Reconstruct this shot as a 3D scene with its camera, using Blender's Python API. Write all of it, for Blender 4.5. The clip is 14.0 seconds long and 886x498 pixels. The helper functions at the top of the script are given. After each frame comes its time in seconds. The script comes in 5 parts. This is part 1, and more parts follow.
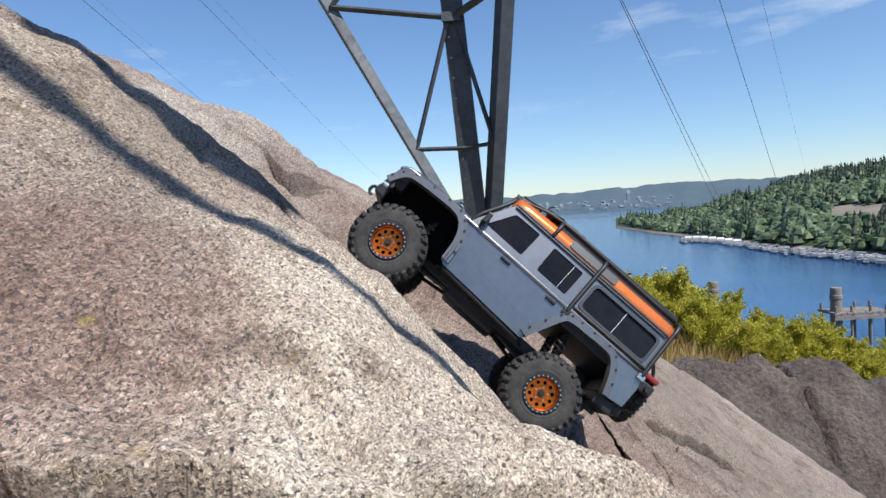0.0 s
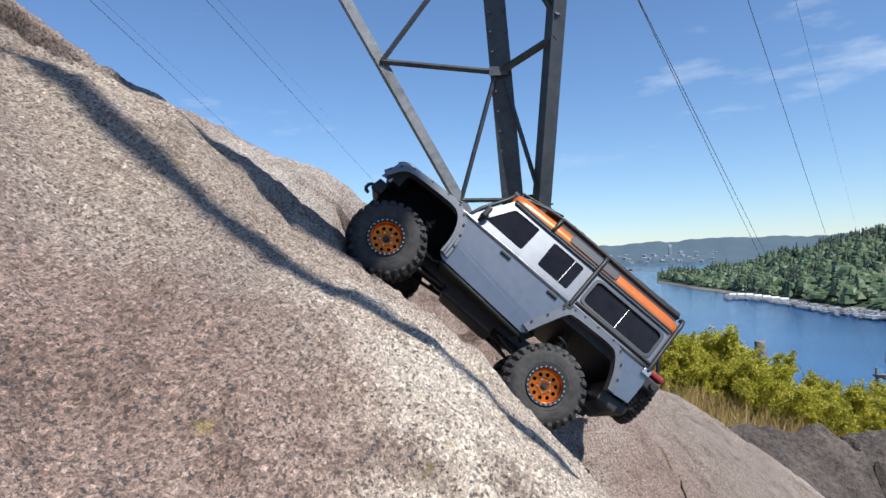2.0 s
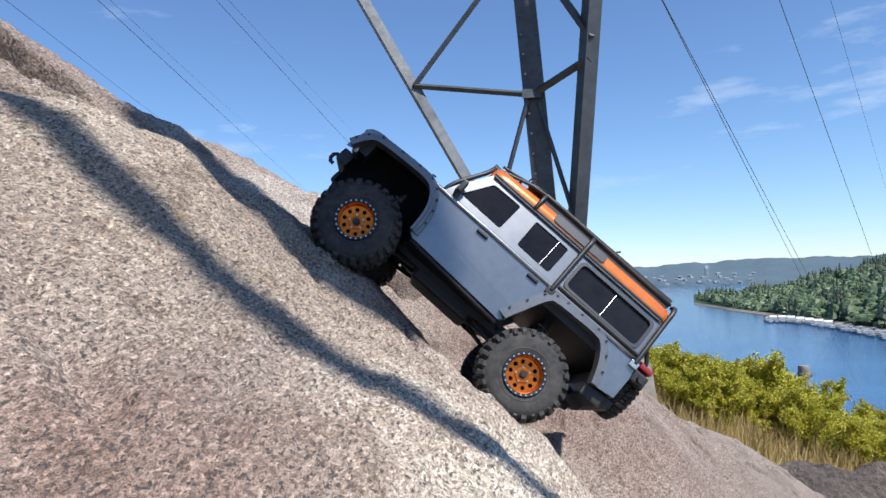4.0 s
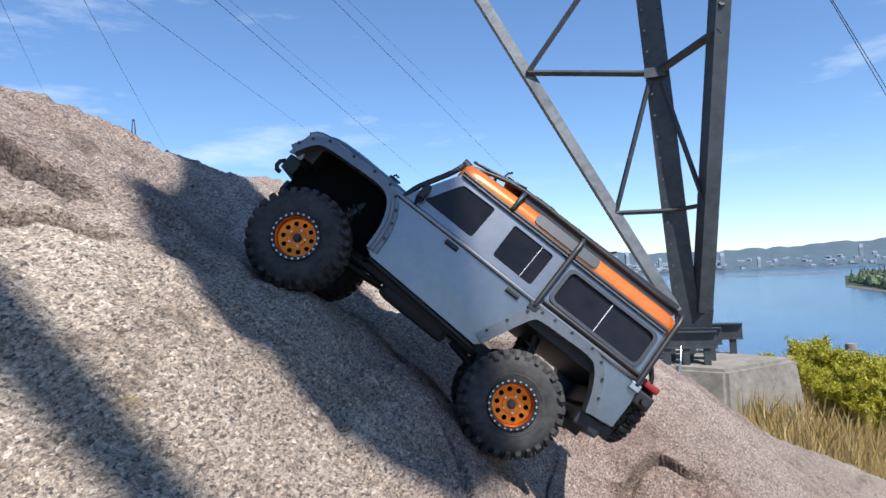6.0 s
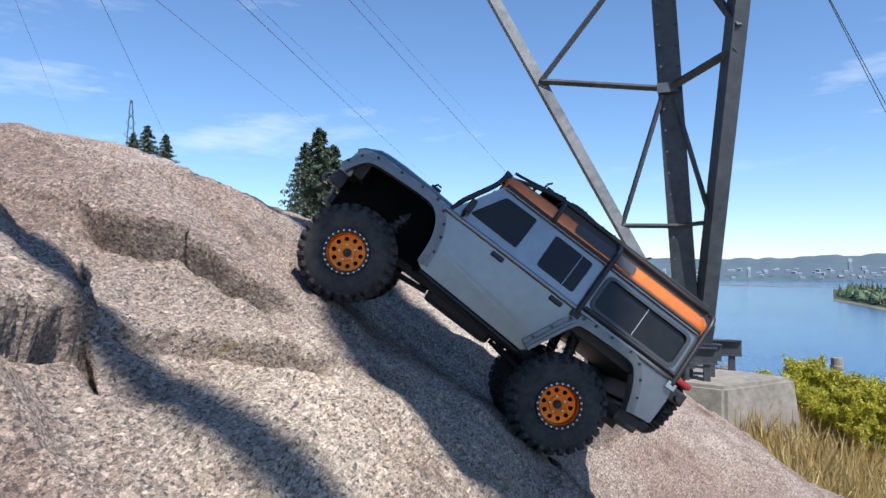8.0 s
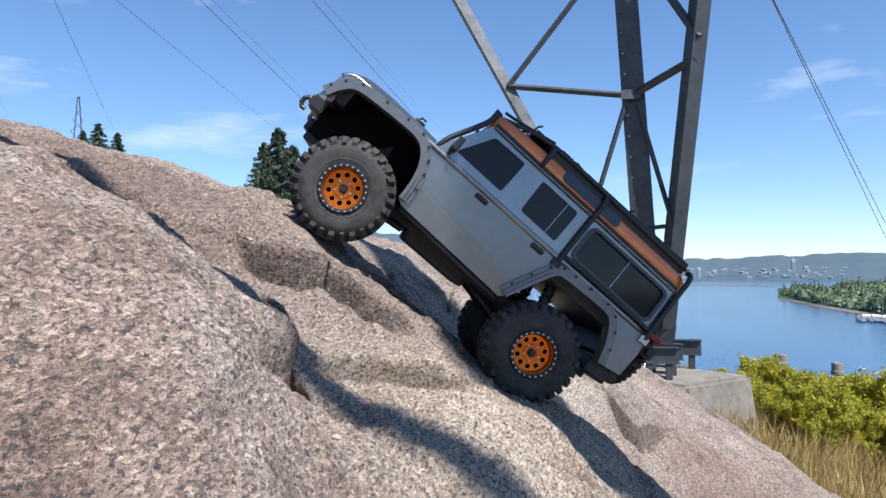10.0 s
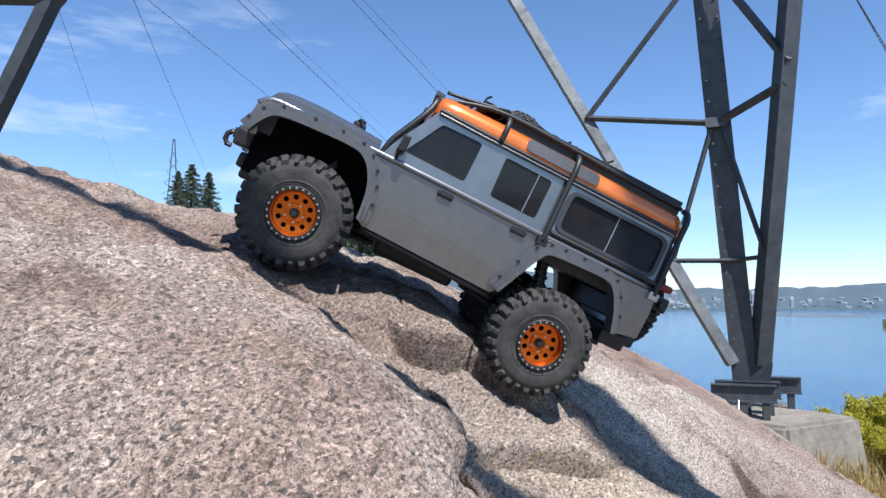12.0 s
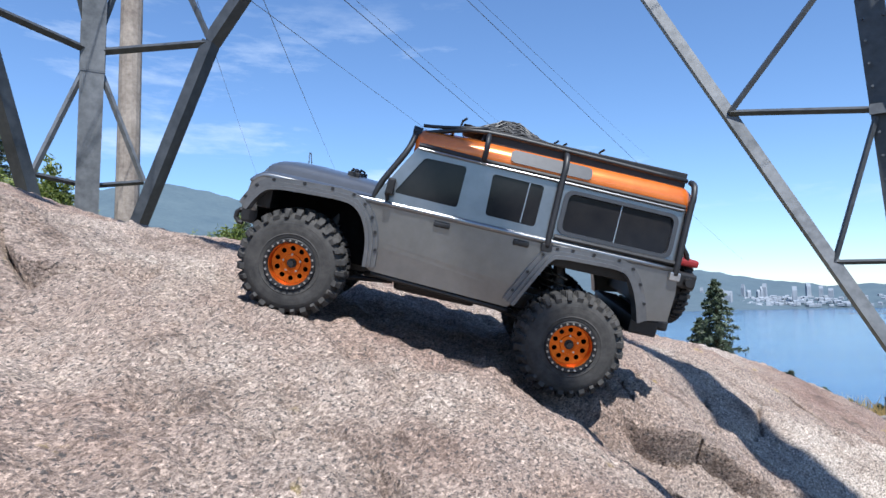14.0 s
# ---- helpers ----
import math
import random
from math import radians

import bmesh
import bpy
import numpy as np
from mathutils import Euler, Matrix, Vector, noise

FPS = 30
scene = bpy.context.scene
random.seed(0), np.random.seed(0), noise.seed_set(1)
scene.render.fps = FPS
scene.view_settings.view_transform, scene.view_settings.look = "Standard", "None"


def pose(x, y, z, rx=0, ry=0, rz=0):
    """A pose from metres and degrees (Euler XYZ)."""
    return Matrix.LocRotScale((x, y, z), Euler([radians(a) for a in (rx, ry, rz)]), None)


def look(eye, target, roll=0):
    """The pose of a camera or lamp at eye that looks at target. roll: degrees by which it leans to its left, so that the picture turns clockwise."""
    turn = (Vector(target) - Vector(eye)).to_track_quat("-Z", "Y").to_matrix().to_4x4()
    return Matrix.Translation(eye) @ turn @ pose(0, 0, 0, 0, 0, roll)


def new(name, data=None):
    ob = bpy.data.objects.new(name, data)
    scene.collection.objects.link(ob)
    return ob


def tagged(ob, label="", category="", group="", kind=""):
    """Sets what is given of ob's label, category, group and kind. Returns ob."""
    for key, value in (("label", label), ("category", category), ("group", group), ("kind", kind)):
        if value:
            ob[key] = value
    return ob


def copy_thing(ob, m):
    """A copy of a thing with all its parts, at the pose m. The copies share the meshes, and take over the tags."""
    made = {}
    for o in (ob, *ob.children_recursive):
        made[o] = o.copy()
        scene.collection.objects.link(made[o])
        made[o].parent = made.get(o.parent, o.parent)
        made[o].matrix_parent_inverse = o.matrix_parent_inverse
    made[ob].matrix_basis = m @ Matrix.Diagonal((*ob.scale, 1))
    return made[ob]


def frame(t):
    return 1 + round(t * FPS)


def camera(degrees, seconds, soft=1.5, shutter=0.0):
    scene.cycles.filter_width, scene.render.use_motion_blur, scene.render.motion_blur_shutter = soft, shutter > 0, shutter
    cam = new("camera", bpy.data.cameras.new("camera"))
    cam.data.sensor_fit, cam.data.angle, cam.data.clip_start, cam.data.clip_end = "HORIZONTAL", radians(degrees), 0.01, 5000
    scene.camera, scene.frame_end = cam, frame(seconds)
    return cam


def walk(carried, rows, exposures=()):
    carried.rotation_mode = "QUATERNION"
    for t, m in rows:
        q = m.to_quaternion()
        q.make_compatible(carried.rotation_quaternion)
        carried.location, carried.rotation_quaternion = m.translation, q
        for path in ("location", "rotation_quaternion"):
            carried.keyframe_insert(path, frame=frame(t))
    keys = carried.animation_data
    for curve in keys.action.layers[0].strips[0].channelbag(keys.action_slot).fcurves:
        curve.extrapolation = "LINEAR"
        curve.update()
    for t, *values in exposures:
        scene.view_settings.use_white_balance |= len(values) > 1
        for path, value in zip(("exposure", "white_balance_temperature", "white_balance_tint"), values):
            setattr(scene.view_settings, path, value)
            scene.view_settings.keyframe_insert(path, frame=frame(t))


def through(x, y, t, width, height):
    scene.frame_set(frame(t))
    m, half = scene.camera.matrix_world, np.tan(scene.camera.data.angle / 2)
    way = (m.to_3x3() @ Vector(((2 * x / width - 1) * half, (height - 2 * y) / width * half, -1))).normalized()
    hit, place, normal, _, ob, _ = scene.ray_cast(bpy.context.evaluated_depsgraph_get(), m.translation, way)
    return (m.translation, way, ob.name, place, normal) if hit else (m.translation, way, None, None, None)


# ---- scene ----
cam = camera(69.3, 14.0)
PATH = [
    (0, (0.0000, 0.0000, 0.0000), (0.0001, 1.9965, -0.1190), -3.34),
    (0.5, (-0.0263, 0.0351, 0.0047), (-0.0822, 2.0327, -0.0738), -3.23),
    (1, (-0.0474, 0.0453, 0.0231), (-0.1334, 2.0434, 0.0027), -2.93),
    (1.5, (-0.0647, 0.0562, 0.0251), (-0.1745, 2.0531, 0.0443), -2.43),
    (2, (-0.0819, 0.0664, 0.0307), (-0.1924, 2.0630, 0.0695), -1.81),
    (2.5, (-0.0968, 0.0844, 0.0426), (-0.1872, 2.0816, 0.0981), -2.03),
    (3, (-0.1155, 0.1171, 0.0615), (-0.2117, 2.1133, 0.1380), -2.02),
    (5.5, (-0.0872, 0.3472, 0.1365), (-0.5625, 2.2850, 0.2742), -2.49),
    (6, (-0.0762, 0.3892, 0.2226), (-0.6515, 2.3031, 0.2994), -2.59),
    (6.5, (-0.0849, 0.3947, 0.2570), (-0.8521, 2.2415, 0.2835), -0.04),
    (7, (-0.1546, 0.3630, 0.2968), (-1.0242, 2.1635, 0.3376), 0.04),
    (7.5, (-0.2170, 0.3332, 0.3406), (-0.8894, 2.2157, 0.4036), 0.22),
    (10, (-0.4330, 0.2046, 0.3940), (-0.8596, 2.1575, 0.4599), -0.14),
    (10.5, (-0.4474, 0.1878, 0.4026), (-0.9029, 2.1325, 0.5060), 0.17),
    (11, (-0.4600, 0.1784, 0.4167), (-0.9728, 2.1073, 0.5437), 0.57),
    (11.5, (-0.4779, 0.1690, 0.4310), (-1.0574, 2.0782, 0.5702), -0.03),
    (12, (-0.4963, 0.1602, 0.4529), (-1.1461, 2.0448, 0.6140), -0.31),
    (12.5, (-0.5317, 0.1378, 0.4769), (-1.3004, 1.9729, 0.6800), 0.38),
    (13, (-0.5569, 0.1113, 0.5039), (-1.4490, 1.8879, 0.7226), 0.26),
    (13.5, (-0.5645, 0.0809, 0.5400), (-1.5152, 1.8314, 0.7186), -1.23),
    (14, (-0.5732, 0.0293, 0.5710), (-1.5789, 1.7498, 0.7395), -0.97),
]
walk(cam, [(t, look(eye, target, roll)) for t, eye, target, roll in PATH], [(0, 0.55, 5950, 10), (2.5, 0.62, 5850, 10), (5.5, 0.85, 5850, 10), (11, 0.86, 5850, 10), (12.5, 0.94, 5800, 10), (14, 0.96, 5750, 10)])

# ---- world and sun ----
SUN = Vector((0.43, -0.39, 0.82)).normalized()
WATER = -35.0
world = bpy.data.worlds.new("sky")
scene.world = world
world.use_nodes = True
wn, wl = world.node_tree.nodes, world.node_tree.links
wn.clear()
sky = wn.new("ShaderNodeTexSky")
sky.sky_type = "NISHITA"
sky.sun_disc = False
sky.sun_elevation = math.asin(SUN.z)
sky.sun_rotation = math.atan2(SUN.x, SUN.y)
sky.air_density, sky.dust_density, sky.ozone_density = 1.0, 0.1, 5.0
coord = wn.new("ShaderNodeTexCoord")
squash = wn.new("ShaderNodeMapping")
squash.inputs["Scale"].default_value = (1.0, 1.0, 4.5)
wisps = wn.new("ShaderNodeTexNoise")
wisps.inputs["Scale"].default_value, wisps.inputs["Detail"].default_value, wisps.inputs["Roughness"].default_value = 2.6, 9.0, 0.62
ramp = wn.new("ShaderNodeValToRGB")
ramp.color_ramp.elements[0].position, ramp.color_ramp.elements[1].position = 0.56, 0.80
ramp.color_ramp.elements[1].color = (0.75, 0.75, 0.75, 1)
split = wn.new("ShaderNodeSeparateXYZ")
band = wn.new("ShaderNodeValToRGB")
band.color_ramp.elements[0].position, band.color_ramp.elements[0].color = 0.06, (0, 0, 0, 1)
band.color_ramp.elements[1].position, band.color_ramp.elements[1].color = 0.20, (1, 1, 1, 1)
for position, value in ((0.36, 0.9), (0.48, 0.0)):
    stop = band.color_ramp.elements.new(position)
    stop.color = (value, value, value, 1)
times = wn.new("ShaderNodeMath")
times.operation = "MULTIPLY"
clouds = wn.new("ShaderNodeMixRGB")
clouds.inputs["Color2"].default_value = (6.4, 6.8, 7.2, 1)
back = wn.new("ShaderNodeBackground")
back.inputs["Strength"].default_value = 0.09
wout = wn.new("ShaderNodeOutputWorld")
wl.new(coord.outputs["Generated"], squash.inputs["Vector"])
wl.new(squash.outputs["Vector"], wisps.inputs["Vector"])
wl.new(wisps.outputs["Fac"], ramp.inputs["Fac"])
wl.new(coord.outputs["Generated"], split.inputs["Vector"])
wl.new(split.outputs["Z"], band.inputs["Fac"])
wl.new(ramp.outputs["Color"], times.inputs[0])
wl.new(band.outputs["Color"], times.inputs[1])
wl.new(times.outputs["Value"], clouds.inputs["Fac"])
wl.new(sky.outputs["Color"], clouds.inputs["Color1"])
wl.new(clouds.outputs["Color"], back.inputs["Color"])
wl.new(back.outputs["Background"], wout.inputs["Surface"])

sun = new("sun", bpy.data.lights.new("sun", "SUN"))
sun.data.energy, sun.data.angle, sun.data.color = 5.0, radians(0.53), (1.0, 0.93, 0.82)
sun.matrix_world = look(SUN * 50, (0, 0, 0))


# ---- materials ----
def material(name, colour, rough=0.6, metal=0.0, coat=0.0):
    m = bpy.data.materials.new(name)
    m.use_nodes = True
    p = m.node_tree.nodes["Principled BSDF"]
    p.inputs["Base Color"].default_value = (*colour, 1)
    p.inputs["Roughness"].default_value, p.inputs["Metallic"].default_value, p.inputs["Coat Weight"].default_value = rough, metal, coat
    return m


def node(m, kind, **values):
    n = m.node_tree.nodes.new(kind)
    for key, value in values.items():
        n.inputs[key.replace("_", " ")].default_value = value
    return n


def link(m, a, out, b, into):
    m.node_tree.links.new(a.outputs[out], b.inputs[into])


def principled(m):
    return m.node_tree.nodes["Principled BSDF"]


def ramped(m, source, out, stops):
    r = node(m, "ShaderNodeValToRGB")
    while len(r.color_ramp.elements) < len(stops):
        r.color_ramp.elements.new(0.5)
    for e, (position, colour) in zip(r.color_ramp.elements, stops):
        e.position, e.color = position, (*colour, 1)
    link(m, source, out, r, "Fac")
    return r


def mixed(m, a, b, fac, mode="MIX"):
    n = node(m, "ShaderNodeMixRGB")
    n.blend_type = mode
    for socket, source in (("Color1", a), ("Color2", b), ("Fac", fac)):
        if isinstance(source, (int, float)):
            n.inputs[socket].default_value = source
        elif isinstance(source, tuple):
            n.inputs[socket].default_value = (*source, 1)
        else:
            m.node_tree.links.new(source.outputs[0] if "Color" not in source.outputs else source.outputs["Color"], n.inputs[socket])
    return n


def grained(name, dark, light, scale, rough=0.7, metal=0.0, bump=0.3, depth=0.002, coat=0.0, fine=6.0):
    """A surface with coarse and fine variation between two colours, in object space."""
    m = material(name, light, rough, metal, coat)
    at = node(m, "ShaderNodeTexCoord")
    big = node(m, "ShaderNodeTexNoise", Scale=scale, Detail=4.0, Roughness=0.6)
    small = node(m, "ShaderNodeTexNoise", Scale=scale * fine, Detail=5.0, Roughness=0.65)
    for n in (big, small):
        link(m, at, "Object", n, "Vector")
    both = node(m, "ShaderNodeMath")
    both.operation = "ADD"
    link(m, big, "Fac", both, 0)
    link(m, small, "Fac", both, 1)
    half = node(m, "ShaderNodeMath")
    half.operation = "MULTIPLY"
    half.inputs[1].default_value = 0.5
    link(m, both, "Value", half, 0)
    r = ramped(m, half, "Value", ((0.34, dark), (0.66, light)))
    link(m, r, "Color", principled(m), "Base Color")
    b = node(m, "ShaderNodeBump", Strength=bump, Distance=depth)
    link(m, small, "Fac", b, "Height")
    link(m, b, "Normal", principled(m), "Normal")
    return m


def granite():
    """Pale grey-pink granite: interlocked crystals, dark mica flecks, brown films, grey lichen and a few yellow spots."""
    m = material("granite", (0.4, 0.36, 0.32), 0.8)
    at = node(m, "ShaderNodeTexCoord")
    lie = node(m, "ShaderNodeMapping")
    lie.inputs["Scale"].default_value = (1.15, 0.75, 1.15)
    link(m, at, "Object", lie, "Vector")
    patches = node(m, "ShaderNodeTexNoise", Scale=1.9, Detail=5.0, Roughness=0.6)
    stains = node(m, "ShaderNodeTexNoise", Scale=9.0, Detail=8.0, Roughness=0.72)
    films = node(m, "ShaderNodeTexNoise", Scale=4.5, Detail=9.0, Roughness=0.75)
    spots = node(m, "ShaderNodeTexNoise", Scale=13.0, Detail=5.0, Roughness=0.65)
    bend = node(m, "ShaderNodeTexNoise", Scale=160.0, Detail=3.0, Roughness=0.6)
    for n in (patches, stains, films, spots, bend):
        link(m, at, "Object", n, "Vector")
    wobble = mixed(m, lie, bend, 0.005, "ADD")
    m.node_tree.links.new(lie.outputs["Vector"], wobble.inputs["Color1"])
    crystals = node(m, "ShaderNodeTexVoronoi", Scale=360.0, Randomness=1.0)
    grains = node(m, "ShaderNodeTexVoronoi", Scale=760.0, Randomness=1.0)
    for n in (crystals, grains):
        link(m, wobble, "Color", n, "Vector")
    mica = node(m, "ShaderNodeTexNoise", Scale=270.0, Detail=4.0, Roughness=0.6)
    dust = node(m, "ShaderNodeTexNoise", Scale=330.0, Detail=4.0, Roughness=0.7)
    pits = node(m, "ShaderNodeTexNoise", Scale=34.0, Detail=6.0, Roughness=0.72)
    grit = node(m, "ShaderNodeTexNoise", Scale=170.0, Detail=5.0, Roughness=0.7)
    for n in (mica, dust, pits, grit):
        link(m, lie, "Vector", n, "Vector")
    tone = ramped(m, patches, "Fac", ((0.34, (0.27, 0.185, 0.15)), (0.45, (0.35, 0.27, 0.225)), (0.55, (0.405, 0.34, 0.292)), (0.66, (0.50, 0.445, 0.39))))
    for centre, size, colour in (((-0.02, 0.58, -0.12), (3.3, 1.8, 1.6), (0.80, 0.715, 0.59)), ((-0.29, 0.43, -0.03), (4.6, 4.6, 4.0), (0.33, 0.235, 0.19)), ((-0.42, 0.80, 0.17), (3.1, 3.1, 2.8), (0.49, 0.415, 0.33)), ((0.85, 2.2, -0.8), (1.0, 0.75, 0.8), (0.30, 0.255, 0.21))):
        place = node(m, "ShaderNodeMapping")
        place.inputs["Location"].default_value = [-c * k for c, k in zip(centre, size)]
        place.inputs["Scale"].default_value = size
        link(m, at, "Object", place, "Vector")
        ragged = mixed(m, place, stains, 0.9, "ADD")
        m.node_tree.links.new(place.outputs["Vector"], ragged.inputs["Color1"])
        shift = node(m, "ShaderNodeVectorMath")
        shift.inputs[1].default_value = (-0.45, -0.45, -0.45)
        link(m, ragged, "Color", shift, 0)
        span = node(m, "ShaderNodeVectorMath")
        span.operation = "LENGTH"
        link(m, shift, "Vector", span, 0)
        mask = ramped(m, span, "Value", ((0.45, (0.85, 0.85, 0.85)), (1.15, (0, 0, 0))))
        tone = mixed(m, tone, colour, mask)
    worn = ramped(m, stains, "Fac", ((0.33, (0.42, 0.38, 0.36)), (0.45, (0.84, 0.81, 0.79)), (0.56, (1.0, 1.0, 1.0)), (0.70, (1.25, 1.23, 1.19))))
    base = mixed(m, tone, worn, 1.0, "MULTIPLY")
    film = ramped(m, films, "Fac", ((0.50, (0, 0, 0)), (0.64, (0.65, 0.65, 0.65))))
    base = mixed(m, base, (0.19, 0.14, 0.118), film)
    faces = ramped(m, crystals, "Color", ((0.10, (0.42, 0.38, 0.36)), (0.28, (0.78, 0.74, 0.71)), (0.55, (1.0, 0.98, 0.96)), (0.78, (1.26, 1.25, 1.23)), (0.92, (1.7, 1.68, 1.64))))
    base = mixed(m, base, faces, 0.9, "MULTIPLY")
    small = ramped(m, grains, "Color", ((0.12, (0.55, 0.52, 0.50)), (0.40, (0.95, 0.94, 0.93)), (0.70, (1.08, 1.07, 1.06)), (0.92, (1.40, 1.38, 1.34))))
    base = mixed(m, base, small, 0.9, "MULTIPLY")
    specks = ramped(m, dust, "Fac", ((0.36, (0.55, 0.53, 0.52)), (0.48, (1.0, 1.0, 1.0)), (0.66, (1.25, 1.24, 1.22))))
    base = mixed(m, base, specks, 0.9, "MULTIPLY")
    dark = ramped(m, mica, "Fac", ((0.565, (0, 0, 0)), (0.615, (0.9, 0.9, 0.9))))
    base = mixed(m, base, (0.055, 0.050, 0.048), dark)
    lichen = ramped(m, spots, "Fac", ((0.675, (0, 0, 0)), (0.74, (0.7, 0.7, 0.7))))
    base = mixed(m, base, (0.34, 0.25, 0.06), lichen)
    link(m, base, "Color", principled(m), "Base Color")
    b1 = node(m, "ShaderNodeBump", Strength=1.0, Distance=0.0065)
    b2 = node(m, "ShaderNodeBump", Strength=0.9, Distance=0.011)
    b3 = node(m, "ShaderNodeBump", Strength=0.8, Distance=0.022)
    link(m, grit, "Fac", b1, "Height")
    link(m, pits, "Fac", b2, "Height")
    link(m, stains, "Fac", b3, "Height")
    link(m, b3, "Normal", b2, "Normal")
    link(m, b2, "Normal", b1, "Normal")
    link(m, b1, "Normal", principled(m), "Normal")
    return m


def rippled_water():
    m = material("water", (0.018, 0.055, 0.11), 0.12)
    at = node(m, "ShaderNodeTexCoord")
    big = node(m, "ShaderNodeTexNoise", Scale=0.012, Detail=6.0, Roughness=0.6)
    small = node(m, "ShaderNodeTexNoise", Scale=0.35, Detail=4.0, Roughness=0.6)
    for n in (big, small):
        link(m, at, "Object", n, "Vector")
    r = ramped(m, big, "Fac", ((0.35, (0.012, 0.050, 0.135)), (0.65, (0.028, 0.092, 0.205))))
    link(m, r, "Color", principled(m), "Base Color")
    b = node(m, "ShaderNodeBump", Strength=0.35, Distance=0.6)
    link(m, small, "Fac", b, "Height")
    link(m, b, "Normal", principled(m), "Normal")
    principled(m).inputs["Specular IOR Level"].default_value = 0.22
    return m


def leafy(name, dark, light, through=0.35):
    m = material(name, light, 0.55)
    info = node(m, "ShaderNodeNewGeometry")
    r = ramped(m, info, "Random Per Island", ((0.0, dark), (1.0, light)))
    link(m, r, "Color", principled(m), "Base Color")
    glow = node(m, "ShaderNodeBsdfTranslucent")
    link(m, r, "Color", glow, "Color")
    mix = node(m, "ShaderNodeMixShader")
    mix.inputs["Fac"].default_value = through
    out = m.node_tree.nodes["Material Output"]
    link(m, principled(m), "BSDF", mix, 1)
    link(m, glow, "BSDF", mix, 2)
    link(m, mix, "Shader", out, "Surface")
    return m


GRANITE = granite()
# brown rock darkened all over to stand for the shade cast on it
SHADED_ROCK = grained("weathered_rock_shaded", (0.026, 0.021, 0.019), (0.185, 0.145, 0.118), 2.6, 0.9, bump=1.0, depth=0.07, fine=9.0)
SILVER = grained("silver_paint", (0.20, 0.205, 0.211), (0.245, 0.25, 0.257), 14.0, 0.30, 0.85, 0.05, 0.0003, 0.25)
FLARE = grained("grey_flare_paint", (0.14, 0.143, 0.148), (0.20, 0.203, 0.21), 30.0, 0.4, 0.75, 0.1, 0.0003)
ORANGE = grained("orange_paint", (0.528, 0.12, 0.016), (0.68, 0.184, 0.032), 18.0, 0.25, 0.35, 0.03, 0.0002, 0.5)
ANODISED = grained("orange_anodised_metal", (0.51, 0.102, 0.0102), (0.722, 0.178, 0.017), 40.0, 0.28, 0.85, 0.05, 0.0002)
SMOKED = grained("smoked_window", (0.006, 0.006, 0.008), (0.016, 0.015, 0.015), 9.0, 0.08, 0.0, 0.02, 0.0002)
WINDOW_FRAME = grained("grey_window_trim", (0.0272, 0.0292, 0.034), (0.0442, 0.0462, 0.0517), 25.0, 0.42, 0.1, 0.05, 0.0002)
RUBBER = grained("dusty_rubber", (0.0102, 0.0102, 0.0102), (0.0544, 0.051, 0.0476), 22.0, 0.85, 0.0, 0.4, 0.0006)
MATT_BLACK = grained("matt_black_plastic", (0.003, 0.003, 0.0032), (0.007, 0.007, 0.0075), 30.0, 0.95, 0.0, 0.1, 0.0003)
principled(MATT_BLACK).inputs["Specular IOR Level"].default_value = 0.1
BLACK = grained("black_plastic", (0.00544, 0.00544, 0.00612), (0.0163, 0.0163, 0.0177), 30.0, 0.5, 0.0, 0.15, 0.0003)
principled(SMOKED).inputs["Specular IOR Level"].default_value = 0.25
STEEL = grained("bolt_steel", (0.4, 0.4, 0.4), (0.62, 0.61, 0.6), 60.0, 0.3, 0.9, 0.05, 0.0002)
RED = grained("red_strap", (0.15, 0.00816, 0.00816), (0.258, 0.0136, 0.0136), 40.0, 0.5, 0.0, 0.2, 0.0005)
# same steel twice: shade is put into the first colour, sunlight into the second
SHADED_GALVANISED = grained("galvanised_steel", (0.032, 0.036, 0.042), (0.078, 0.085, 0.094), 1.3, 0.5, 0.35, 0.15, 0.003)
LIT_GALVANISED = grained("galvanised_steel_lit", (0.065, 0.07, 0.075), (0.19, 0.197, 0.205), 1.1, 0.5, 0.3, 0.15, 0.003)
CONCRETE = grained("weathered_concrete", (0.116, 0.102, 0.0816), (0.258, 0.231, 0.197), 1.4, 0.9, 0.0, 0.6, 0.02)
WOOD = grained("grey_pole_wood", (0.109, 0.0884, 0.0748), (0.272, 0.238, 0.204), 1.8, 0.85, 0.0, 0.5, 0.02)
SOIL = grained("dry_soil", (0.0952, 0.0748, 0.0408), (0.231, 0.184, 0.0952), 0.5, 0.95, 0.0, 0.6, 0.05)
FOREST_FLOOR = grained("wooded_slope", (0.0122, 0.0272, 0.0109), (0.034, 0.0578, 0.0204), 0.03, 0.95, 0.0, 0.6, 1.0)
# the distance haze over these woods is put into the blue base colour
HAZED_WOODS = grained("hazed_distant_woods", (0.044, 0.072, 0.096), (0.068, 0.1, 0.12), 0.006, 1.0, 0.0, 0.3, 4.0)
BOAT = grained("boat_hulls", (0.09, 0.10, 0.12), (0.55, 0.55, 0.55), 0.09, 0.5, fine=2.0)
SAND = grained("pale_shore", (0.136, 0.116, 0.0884), (0.231, 0.197, 0.156), 0.05, 0.95)
HOUSE = grained("pale_walls", (0.42, 0.41, 0.39), (0.72, 0.70, 0.67), 0.05, 0.8)
# pale walls tinted blue-grey: haze over the inlet, painted into the colour
HAZED_WALL = grained("hazed_town_walls", (0.15, 0.18, 0.22), (0.25, 0.275, 0.31), 0.02, 0.9)
WATER_SKIN = rippled_water()
